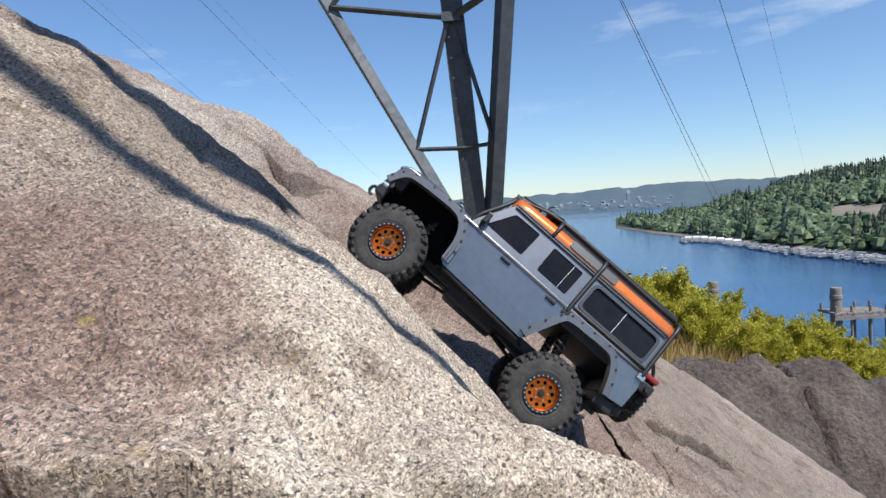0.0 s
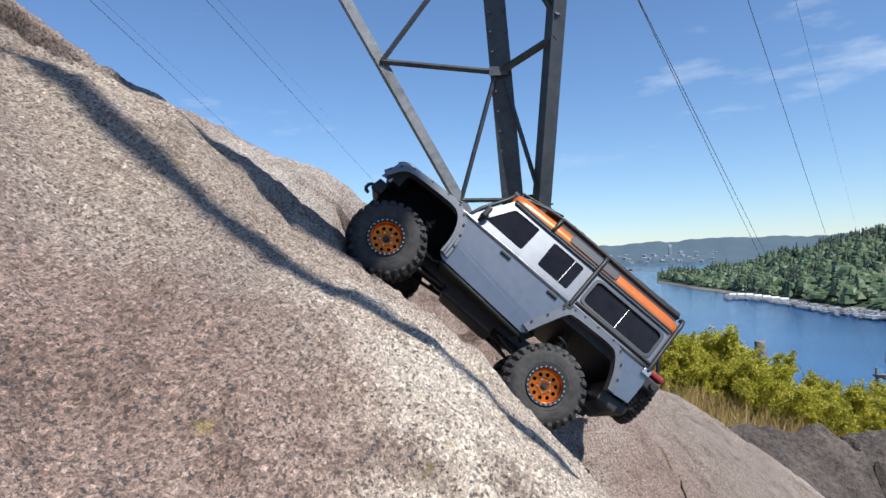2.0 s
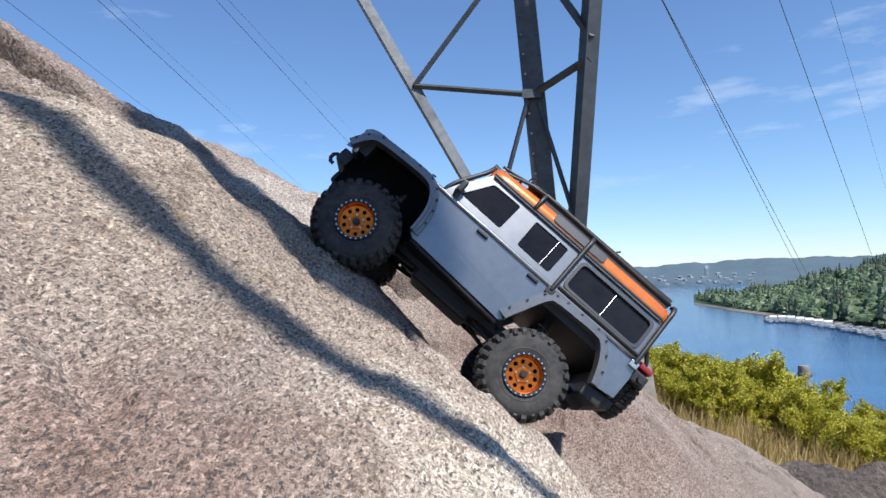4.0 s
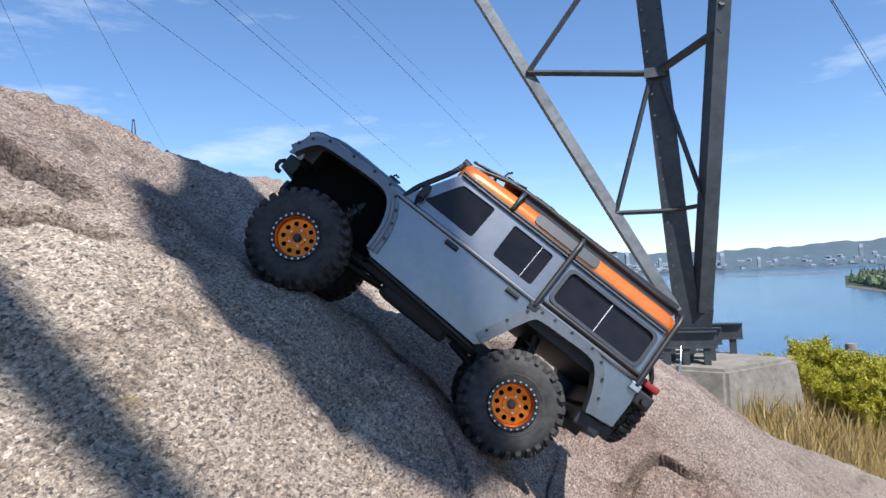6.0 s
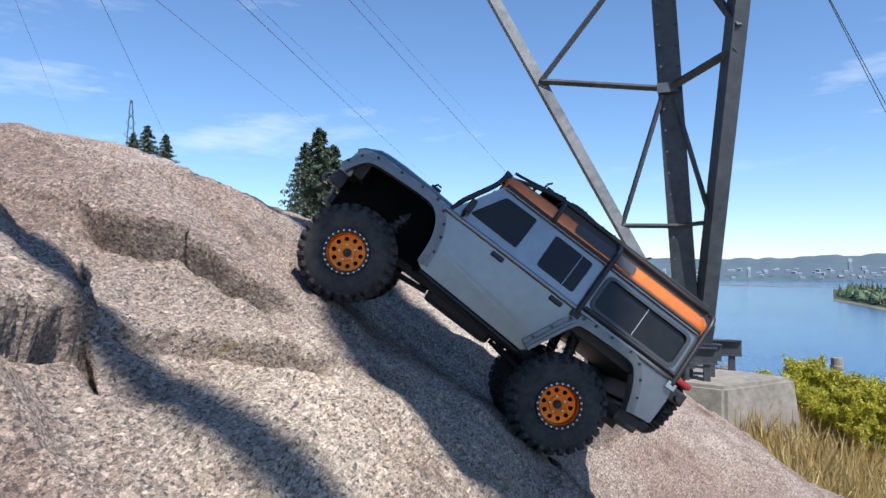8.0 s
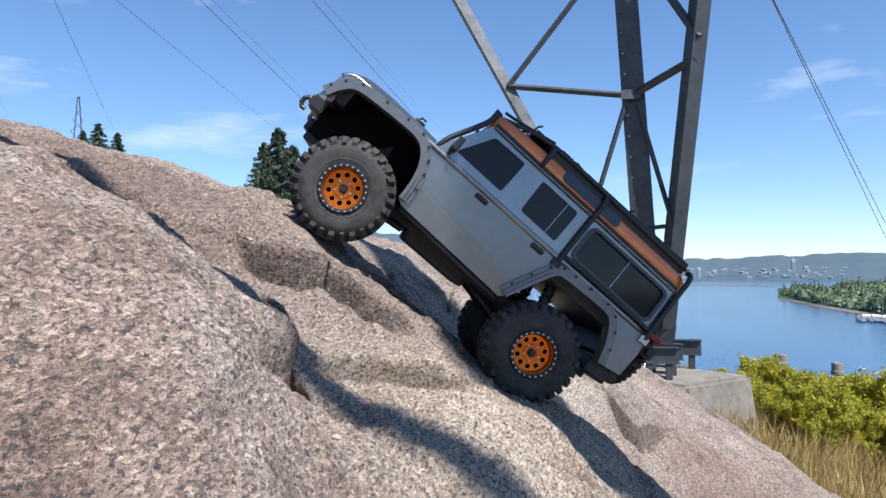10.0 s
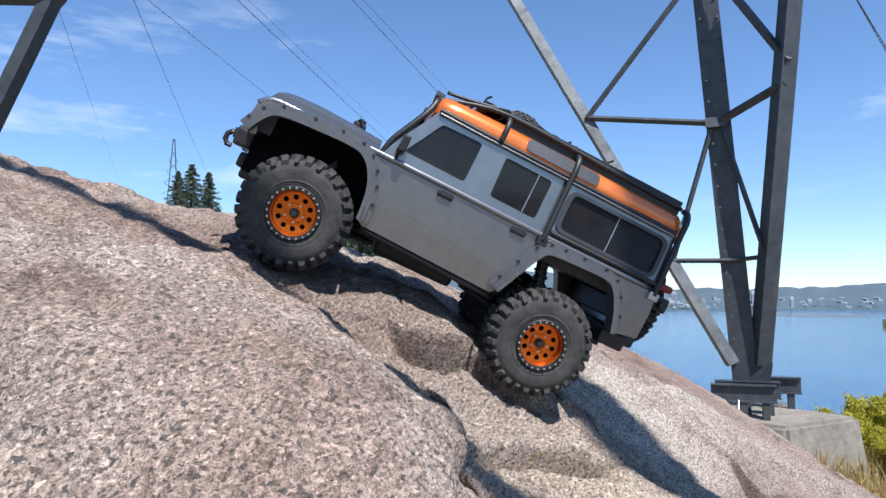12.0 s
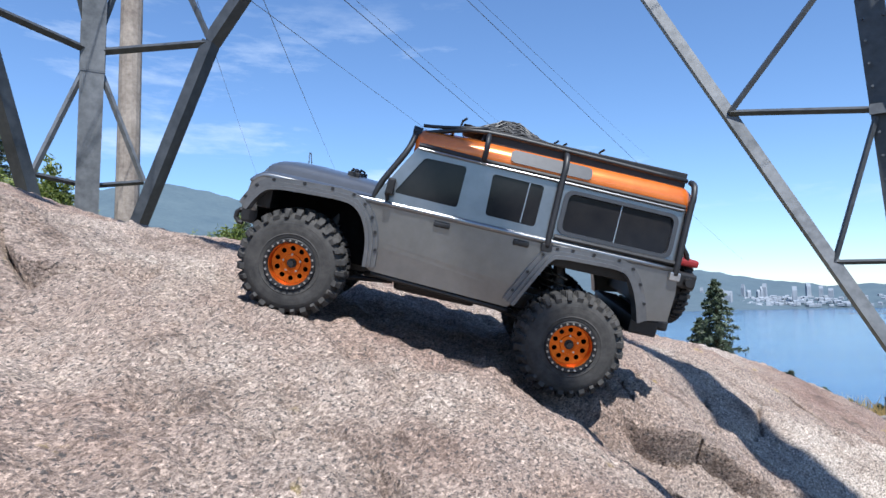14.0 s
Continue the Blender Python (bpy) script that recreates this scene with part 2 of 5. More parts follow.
WILLOW = leafy("willow_leaves", (0.20, 0.20, 0.016), (0.62, 0.56, 0.060), 0.5)
GREEN_LEAF = leafy("green_leaves", (0.068, 0.102, 0.0204), (0.204, 0.245, 0.0544), 0.4)
CONIFER = leafy("conifer_needles", (0.034, 0.052, 0.034), (0.085, 0.112, 0.062), 0.3)
BROADLEAF = leafy("broad_leaves", (0.060, 0.098, 0.050), (0.135, 0.185, 0.080), 0.25)
STRAW = leafy("dry_grass", (0.286, 0.197, 0.068), (0.476, 0.36, 0.15), 0.35)
TWIG = material("twigs", (0.10, 0.075, 0.05), 0.9)
WIRE = material("line_wire", (0.10, 0.11, 0.12), 0.5, 0.6)


# ---- mesh helpers ----
def part(name, bm, mat, parent=None, label="", smooth=False):
    me = bpy.data.meshes.new(name)
    bm.to_mesh(me)
    bm.free()
    me.materials.append(mat)
    if smooth:
        me.polygons.foreach_set("use_smooth", [True] * len(me.polygons))
    ob = new(name, me)
    ob.parent = parent
    if label:
        tagged(ob, label)
    return ob


def shared(name, data, parent, m):
    ob = new(name, data)
    ob.parent = parent
    ob.matrix_local = m
    return ob


def block(bm, lo, hi, bevel=0.0):
    made = bmesh.ops.create_cube(bm, size=1.0)["verts"]
    for v in made:
        v.co = Vector([lo[k] + (hi[k] - lo[k]) * (v.co[k] + 0.5) for k in range(3)])
    if bevel:
        edges = list({e for v in made for e in v.link_edges})
        bmesh.ops.bevel(bm, geom=edges, offset=bevel, segments=2, affect="EDGES", profile=0.6)
    return bm


def rod(bm, a, b, r, r2=None, sides=10):
    a, b = Vector(a), Vector(b)
    q = (b - a).to_track_quat("Z", "Y").to_matrix()
    rings = []
    for centre, radius in ((a, r), (b, r if r2 is None else r2)):
        rings.append([bm.verts.new(centre + q @ Vector((math.cos(k * math.tau / sides) * radius, math.sin(k * math.tau / sides) * radius, 0))) for k in range(sides)])
    for k in range(sides):
        bm.faces.new((rings[0][k], rings[0][(k + 1) % sides], rings[1][(k + 1) % sides], rings[1][k]))
    bm.faces.new(rings[0][::-1])
    bm.faces.new(rings[1])
    return bm


def bent_rod(bm, points, r, sides=8):
    """A tube along points, with its turns rounded by the shared rings."""
    points = [Vector(p) for p in points]
    rings = []
    for k, p in enumerate(points):
        way = (points[min(k + 1, len(points) - 1)] - points[max(k - 1, 0)]).normalized()
        q = way.to_track_quat("Z", "Y").to_matrix()
        rings.append([bm.verts.new(p + q @ Vector((math.cos(j * math.tau / sides) * r, math.sin(j * math.tau / sides) * r, 0))) for j in range(sides)])
    for one, two in zip(rings, rings[1:]):
        start = min(range(sides), key=lambda s: sum((one[j].co - two[(j + s) % sides].co).length for j in range(sides)))
        for j in range(sides):
            bm.faces.new((one[j], one[(j + 1) % sides], two[(j + 1 + start) % sides], two[(j + start) % sides]))
    bm.faces.new(rings[0][::-1])
    bm.faces.new(rings[-1])
    return bm


def rounded(points, r, steps=4):
    """A closed outline with its corners rounded."""
    out = []
    n = len(points)
    for k in range(n):
        p, a, b = Vector(points[k]), Vector(points[k - 1]), Vector(points[(k + 1) % n])
        da, db = (a - p), (b - p)
        cut = min(r, da.length * 0.45, db.length * 0.45)
        s, e = p + da.normalized() * cut, p + db.normalized() * cut
        for j in range(steps + 1):
            u = j / steps
            out.append(s * (1 - u) ** 2 + p * 2 * u * (1 - u) + e * u * u)
    return out


def plate(bm, outline, holes, place, thick):
    """A flat panel with openings: outline and holes in the plane, place(u, v, depth) puts them in space."""
    flat = bmesh.new()
    for loop in (outline, *holes):
        vs = [flat.verts.new((p[0], p[1], 0)) for p in loop]
        for k in range(len(vs)):
            flat.edges.new((vs[k], vs[(k + 1) % len(vs)]))
    bmesh.ops.triangle_fill(flat, use_beauty=True, use_dissolve=False, edges=flat.edges[:], normal=(0, 0, 1))
    flat.verts.index_update()
    front = [bm.verts.new(place(v.co.x, v.co.y, 0.0)) for v in flat.verts]
    rear = [bm.verts.new(place(v.co.x, v.co.y, thick)) for v in flat.verts]
    for f in flat.faces:
        ids = [v.index for v in f.verts]
        bm.faces.new([front[k] for k in ids])
        bm.faces.new([rear[k] for k in ids[::-1]])
    for e in flat.edges:
        if len(e.link_faces) == 1:
            a, b = (v.index for v in e.verts)
            bm.faces.new((front[a], front[b], rear[b], rear[a]))
    flat.free()
    bmesh.ops.recalc_face_normals(bm, faces=bm.faces[:])
    return bm


def lathe(bm, profile, sides, axis_y=True):
    """A ring of revolution about the y axis: profile of (radius, y)."""
    rings = []
    for k in range(sides):
        c, s = math.cos(k * math.tau / sides), math.sin(k * math.tau / sides)
        rings.append([bm.verts.new((r * c, y, r * s)) for r, y in profile])
    for k in range(sides):
        one, two = rings[k], rings[(k + 1) % sides]
        for j in range(len(profile) - 1):
            bm.faces.new((one[j], two[j], two[j + 1], one[j + 1]))
    return bm


def ribbon(bm, inner, outer, y0, y1):
    """A band between two outlines in the x-z plane, with depth from y0 to y1."""
    rows = [[bm.verts.new((p[0], y, p[1])) for p in line] for line, y in ((inner, y0), (inner, y1), (outer, y1), (outer, y0))]
    n = len(inner)
    for a, b in ((0, 1), (1, 2), (2, 3), (3, 0)):
        for k in range(n - 1):
            bm.faces.new((rows[a][k], rows[a][k + 1], rows[b][k + 1], rows[b][k]))
    for k in (0, n - 1):
        bm.faces.new([row[k] for row in rows])
    bmesh.ops.recalc_face_normals(bm, faces=bm.faces[:])
    return bm


def sheet(name, xs, ys, zs, mat):
    """One smooth sheet over a grid of columns xs and rows ys with heights zs[i, j]."""
    nx, ny = zs.shape
    co = np.empty((nx, ny, 3), dtype=np.float32)
    co[..., 0], co[..., 1], co[..., 2] = xs, ys, zs
    k = np.arange(nx * ny).reshape(nx, ny)
    quads = np.stack([k[:-1, :-1], k[1:, :-1], k[1:, 1:], k[:-1, 1:]], -1).reshape(-1, 4)
    me = bpy.data.meshes.new(name)
    me.vertices.add(nx * ny)
    me.vertices.foreach_set("co", co.ravel())
    me.loops.add(quads.size)
    me.loops.foreach_set("vertex_index", quads.ravel().astype(np.int32))
    me.polygons.add(len(quads))
    me.polygons.foreach_set("loop_start", np.arange(0, quads.size, 4, dtype=np.int32))
    me.polygons.foreach_set("loop_total", np.full(len(quads), 4, dtype=np.int32))
    me.polygons.foreach_set("use_smooth", np.ones(len(quads), dtype=bool))
    me.update()
    me.validate()
    me.materials.append(mat)
    return new(name, me)


def soup(name, verts, faces, mat):
    me = bpy.data.meshes.new(name)
    me.from_pydata(verts, [], faces)
    me.materials.append(mat)
    return new(name, me)


rng = np.random.default_rng(7)
TABLE = rng.random((256, 256))


def value_noise(x, y):
    xi, yi = np.floor(x).astype(int), np.floor(y).astype(int)
    u, v = x - xi, y - yi
    u, v = u * u * (3 - 2 * u), v * v * (3 - 2 * v)
    a, b = TABLE[xi & 255, yi & 255], TABLE[(xi + 1) & 255, yi & 255]
    c, d = TABLE[xi & 255, (yi + 1) & 255], TABLE[(xi + 1) & 255, (yi + 1) & 255]
    return (a * (1 - u) + b * u) * (1 - v) + (c * (1 - u) + d * u) * v - 0.5


def fractal(x, y, scale, octaves=4, gain=0.5):
    out, amp = 0.0, 1.0
    for k in range(octaves):
        out = out + amp * value_noise(x * scale + 17.3 * k, y * scale + 5.1 * k)
        scale, amp = scale * 2.03, amp * gain
    return out


# ---- the rock ----
# Broad swells on a coarse lattice, then knobs and hollows a hand wide, wider rolls and small ledges: x, y, height.
SWELL = (
    (0.040, -0.065, 0.074, -0.484, 0.409),
    (-0.363, 0.179, -0.582, 0.568, -0.807),
    (0.265, -0.379, 0.706, -0.786, 0.729),
    (-0.169, 0.160, -0.435, 0.488, -0.376),
    (0.063, -0.076, 0.133, -0.059, 0.366),
    (-0.280, -0.476, 0.134, -0.621, 0.399),
)
KNOBS = (
    (-0.1, 0.7, 0.034),
    (0.2, 0.5, 0.168),
    (0.1, 1.5, 0.090),
    (0.3, 1.0, 0.019),
    (-0.4, 1.5, 0.060),
    (-0.6, 0.5, 0.090),
    (-0.9, 0.7, 0.017),
    (0.2, 1.2, 0.009),
    (-0.5, 0.8, 0.191),
    (-0.3, 1.2, 0.015),
    (-1.3, 0.8, 0.011),
    (-0.7, 1.0, 0.054),
    (-0.9, 1.8, 0.021),
    (-0.1, 0.9, 0.060),
    (-0.1, 0.5, 0.011),
    (-0.4, 1.1, 0.054),
    (-1.2, 0.5, 0.028),
    (-0.9, 0.2, 0.053),
    (-1.5, 1.6, 0.003),
    (-0.7, 0.6, 0.028),
    (0.1, 0.3, 0.003),
    (-1.1, 0.9, 0.013),
    (-0.8, 1.8, 0.018),
    (-1.5, 0.3, 0.044),
    (-0.9, 1.3, 0.025),
    (-0.8, 0.8, 0.018),
    (-1.5, 0.9, 0.003),
    (-0.2, 0.6, 0.047),
    (-0.9, 1.2, 0.122),
    (-1.5, 0.4, 0.060),
    (-0.3, 1.5, 0.048),
    (0.0, 1.9, 0.021),
    (0.1, 1.8, 0.051),
    (-1.4, 1.6, 0.010),
)
HOLLOWS = (
    (0.0, 1.3, -0.035),
    (-0.6, 1.3, -0.034),
    (-0.4, 0.9, -0.048),
    (-0.3, 0.3, -0.053),
    (-0.2, 1.4, -0.162),
    (-1.0, 0.3, -0.022),
    (-0.6, 0.8, -0.141),
    (-0.3, 0.7, -0.037),
    (-0.9, 1.0, -0.017),
    (-1.2, 1.1, -0.054),
    (-0.7, 0.2, -0.096),
    (-0.4, 1.9, -0.034),
    (0.2, 0.7, -0.031),
    (-0.2, 1.6, -0.007),
    (-0.5, 0.6, -0.074),
    (-0.1, 0.2, -0.067),
    (-1.1, 0.7, -0.012),
    (0.1, 1.1, -0.060),
    (-0.6, 1.1, -0.042),
    (-1.5, 1.2, -0.026),
    (-0.4, 1.3, -0.082),
    (-1.3, 0.3, -0.062),
    (-0.6, 1.6, -0.014),
    (-1.4, 0.6, -0.029),
    (-0.8, 1.2, -0.077),
    (-1.0, 1.3, -0.065),
    (-0.1, 1.1, -0.046),
    (-1.0, 1.2, -0.045),
    (-0.4, 0.5, -0.020),
    (-1.1, 1.5, -0.040),
    (-0.8, 1.4, -0.011),
    (-1.1, 1.7, -0.014),
)
ROLLS = (
    (-0.8, 0.4, 0.043),
    (-1.0, 1.6, -0.032),
    (0.6, 2.6, -0.035),
    (-0.8, 3.2, -0.028),
    (1.2, 2.6, -0.021),
    (0.2, 2.8, -0.094),
    (-0.6, 2.4, 0.005),
    (1.0, 2.4, -0.035),
    (1.2, 2.8, -0.066),
    (-2.2, 1.2, -0.011),
    (-1.2, 2.2, -0.037),
    (0.0, 2.2, 0.009),
    (0.4, 2.8, -0.090),
    (-0.4, 2.8, 0.012),
)
LEDGES = ((-0.760, 0.870, 0.030), (-0.800, 0.830, 0.012), (-0.720, 0.900, 0.010))
# Cracks: how far the upper lip hangs over, depth, step of the lower side, and the line along which they run.
CRACKS = (
    (0.017, 0.014, 0.006, ((-0.675, 0.715), (-0.662, 0.785), (-0.630, 0.830), (-0.600, 0.855), (-0.575, 0.880), (-0.560, 0.925))),
    (0.022, 0.016, 0.008, ((-0.800, 0.800), (-0.745, 0.835), (-0.720, 0.875), (-0.690, 0.895), (-0.665, 0.915), (-0.637, 0.955))),
    (0.014, 0.008, 0.012, ((-0.630, 0.560), (-0.660, 0.640), (-0.700, 0.735), (-0.735, 0.752), (-0.775, 0.735), (-0.827, 0.715), (-0.868, 0.680), (-0.930, 0.660))),
    (0.010, 0.014, 0.004, ((-0.760, 0.775), (-0.700, 0.720), (-0.610, 0.660))),
    (0.018, 0.016, 0.012, ((-0.665, 1.900), (-0.586, 1.895), (-0.500, 1.880), (-0.400, 1.900), (-0.284, 1.893))),
    (0.020, 0.016, 0.012, ((-0.400, 1.460), (-0.330, 1.470), (-0.260, 1.570))),
    (0.016, 0.014, 0.008, ((-0.150, 1.480), (-0.050, 1.550), (0.020, 1.520))),
    (0.050, 0.034, 0.040, ((-0.240, 0.325), (-0.199, 0.337), (-0.164, 0.355), (-0.124, 0.372), (-0.078, 0.384), (-0.007, 0.434), (0.030, 0.450))),
    (0.016, 0.016, 0.010, ((-1.450, 0.430), (-1.380, 0.415), (-1.316, 0.410), (-1.300, 0.460))),
    (0.020, 0.020, 0.010, ((0.300, 1.360), (0.310, 1.280), (0.310, 1.220), (0.330, 1.140))),
    (0.016, 0.014, 0.010, ((0.460, 1.520), (0.560, 1.600), (0.640, 1.670), (0.780, 1.740))),
)


def rock_form(x, y):
    z = 0.1 - 1.25 * np.tanh((x + 0.25) / 1.6) - 0.12 * np.log1p(np.exp(np.clip((y - 2.2) / 0.4, -30, 30))) - 0.13 * np.log1p(np.exp(np.clip((x + y - 4.2) / 0.25, -30, 30))) - 0.03 * np.log1p(np.exp(np.clip((-x - 2.2) / 0.3, -30, 30)))
    for i, row in enumerate(SWELL):
        for j, h in enumerate(row):
            z = z + h * np.exp(-((x + 2.6 - 0.85 * i) ** 2 + (y + 0.3 - 0.85 * j) ** 2) / 1.125)
    for table, reach in ((KNOBS, 0.13), (HOLLOWS, 0.13), (ROLLS, 0.24), (LEDGES, 0.055)):
        for a, b, h in table:
            z = z + h * np.exp(-((x - a) ** 2 + (y - b) ** 2) / (2 * reach * reach))
    return z


def crack_cut(x, y, over, deep, step, line):
    """How far a crack moves the rock: up or down, and sideways, so that its upper lip hangs over a narrow, jagged cleft."""
    wx = x + 0.020 * fractal(x, y, 9.0, 2) + 0.006 * fractal(x, y, 30.0, 2, 0.5)
    wy = y + 0.020 * fractal(x + 9, y, 9.0, 2) + 0.006 * fractal(x + 4, y, 30.0, 2, 0.5)
    width = 0.0065 + 0.3 * max(0.0, over - 0.022)
    near, side, nx, ny = np.full_like(x, 9.0), np.zeros_like(x), np.zeros_like(x), np.zeros_like(x)
    for (ax, ay), (bx, by) in zip(line, line[1:]):
        dx, dy = bx - ax, by - ay
        u = np.clip(((wx - ax) * dx + (wy - ay) * dy) / (dx * dx + dy * dy), 0, 1)
        d = np.hypot(wx - ax - u * dx, wy - ay - u * dy)
        s = np.sign((wx - ax) * dy - (wy - ay) * dx)
        closer, span = d < near, math.hypot(dx, dy)
        near, side = np.where(closer, d, near), np.where(closer, s, side)
        nx, ny = np.where(closer, dy / span, nx), np.where(closer, -dx / span, ny)
    ends = np.minimum(*(np.hypot(wx - px, wy - py) for px, py in (line[0], line[-1])))
    lively = np.clip(ends / 0.05, 0.0, 1.0) * np.clip(0.95 + 0.7 * fractal(x + 2, y, 9.0, 2), 0.6, 1.25)
    s = near * side
    w = np.clip((s + 0.002) / 0.0045, 0, 1)
    w = w * w * (3 - 2 * w)
    brow, cleft = np.exp(-(s / 0.028) ** 2) * lively * (1 - w), np.exp(-((s - 0.003) / width) ** 2) * lively * w
    push = over * (0.75 * brow - 0.65 * cleft)
    return 0.25 * over * brow - 1.5 * deep * cleft - 1.7 * step * lively * np.exp(-(s / 0.10) ** 2) * w, nx * push, ny * push


def rock_height(x, y):
    z = rock_form(x, y) + 0.014 * fractal(x, y, 4.0, 4) + 0.011 * fractal(x, y, 26.0, 5, 0.62)
    # lumps with creases between them, and a few fine fractures
    z = z - 0.030 * (0.16 - np.abs(fractal(x + 1, y + 6, 7.0, 3))).clip(0, 1) + 0.010 * np.abs(fractal(x + 8, y, 15.0, 3))
    for k, scale in ((2, 1.9), (11, 2.6)):
        z = z - 0.014 * np.exp(-(fractal(x + k, y + 3 * k, scale, 4, 0.45) / 0.010) ** 2) * np.clip(6 * fractal(x - k, y, 1.7, 2) + 0.3, 0, 1)
    z = z - 0.014 * np.clip(0.10 - np.abs(fractal(x + 5, y + 2, 3.0, 3)), 0, 1) * 8 * np.clip(fractal(x, y + 7, 2.0, 2) + 0.1, 0, 1)
    return z - 0.012 * np.clip(fractal(x + 3, y + 1, 11.0, 3) - 0.25, 0, 1) * 4


def spaced(lo, hi, centre, fine, grow):
    """Places from lo to hi, fine near the centre and wider away from it."""
    out = [centre]
    while out[-1] < hi:
        out.append(out[-1] + fine + grow * max(0.0, out[-1] - centre - 1.05))
    low = [centre]
    while low[-1] > lo:
        low.append(low[-1] - fine - grow * max(0.0, centre - low[-1] - 1.05))
    return np.array(low[:0:-1] + out)


def build_rock():
    gx, gy = np.meshgrid(spaced(-7.0, 3.2, -0.45, 0.0032, 0.03), spaced(-2.5, 6.5, 0.95, 0.0032, 0.03), indexing="ij")
    z = rock_height(gx, gy)
    px, py = gx, gy
    for crack in CRACKS:
        up, sx, sy = crack_cut(gx, gy, *crack)
        z, px, py = z + up, px + sx, py + sy
    rim = np.clip(np.maximum.reduce([gx - 2.4, -5.6 - gx, gy - 4.6, -1.6 - gy]), 0, None)
    z = z - 1.6 * rim - 0.5 * rim ** 2
    rock = sheet("granite_rock", px, py, z, GRANITE)
    tagged(rock, "huge weathered grey-pink granite outcrop with cracks and lichen spots", "rock", kind="structure")


build_rock()


# ---- the ground, the water and the far shores ----
def ground_height(x, y):
    z = -1.95 - 0.17 * np.clip(x, -40, 2.0) - 0.36 * np.clip(x - 2.0, 0, 9.0)
    away = np.clip(y - 17.0 + 0.1 * x, 0, None) + 0.8 * np.clip(x - 13.0, 0, None)
    away = away * np.clip((0.45 * y + x + 10.0) / 15.0, 0, 1)
    z = z - 0.42 * away
    z = z + 0.5 * fractal(x, y, 0.16, 4)
    return np.maximum(z, WATER - 6.0)


def build_ground():
    r = np.concatenate([np.linspace(0.0, 40.0, 90), np.geomspace(41.0, 4500.0, 60)])
    a = np.linspace(0, math.tau, 181)
    rr, aa = np.meshgrid(r, a, indexing="ij")
    x, y = rr * np.cos(aa), rr * np.sin(aa) + 6.0
    ground = sheet("ground", x, y, ground_height(x, y), SOIL)
    tagged(ground, "dry grassy slope falling to the water", "ground", kind="structure")
    n = 64
    bm = bmesh.new()
    rings = [[bm.verts.new((d * math.cos(k * math.tau / n), d * math.sin(k * math.tau / n), 0)) for k in range(n)] for d in (20.0, 300.0, 1200.0, 4700.0)]
    for one, two in zip(rings, rings[1:]):
        for k in range(n):
            bm.faces.new((one[k], two[k], two[(k + 1) % n], one[(k + 1) % n]))
    water = part("water", bm, WATER_SKIN)
    water.location.z = WATER
    tagged(water, "calm blue inlet with faint ripples", "water", kind="structure")


build_ground()


def bearing(degrees, distance, z=0.0):
    """A place at a bearing (degrees to the left of straight ahead) and a distance."""
    return Vector((-math.sin(radians(degrees)) * distance, math.cos(radians(degrees)) * distance, z))


def build_far_hills():
    """A ring of wooded hills round the inlet, higher to the left."""
    turns = np.linspace(-180, 180, 721)
    skyline = np.interp(turns, (-180, -110, -60, -36, -24, -19, -12, -6, 0, 4, 8, 14, 30, 42, 50, 55, 62, 90, 180),
                        (2.4, 2.0, 1.3, 1.15, 1.15, 1.2, 0.95, 0.85, 0.95, 1.5, 2.3, 3.0, 4.4, 7.4, 9.6, 10.4, 8.5, 5.0, 3.0))
    shore = np.interp(turns, (-180, -40, -20, 0, 20, 60, 180), (2100, 2100, 2350, 2250, 1700, 1500, 1800))
    depth = np.linspace(0, 1, 9)
    tt, dd = np.meshgrid(turns, depth, indexing="ij")
    dist = shore[:, None] + dd * (3000 + 6 * np.abs(tt) - shore[:, None])
    top = dist[:, -1:] * np.tan(np.radians(skyline))[:, None]
    z = WATER - 1 + (top - WATER) * np.clip(dd * 1.02, 0, 1) ** 1.25
    z = z + dd * (10 * fractal(tt * 3, dd * 4, 0.5, 4) + 4 * fractal(tt * 30, dd * 9, 0.7, 2))
    a = np.radians(tt)
    hills = sheet("far_hills", -np.sin(a) * dist, np.cos(a) * dist, z, HAZED_WOODS)
    tagged(hills, "distant wooded hills across the inlet, haze painted in blue", "hills", kind="structure")


build_far_hills()


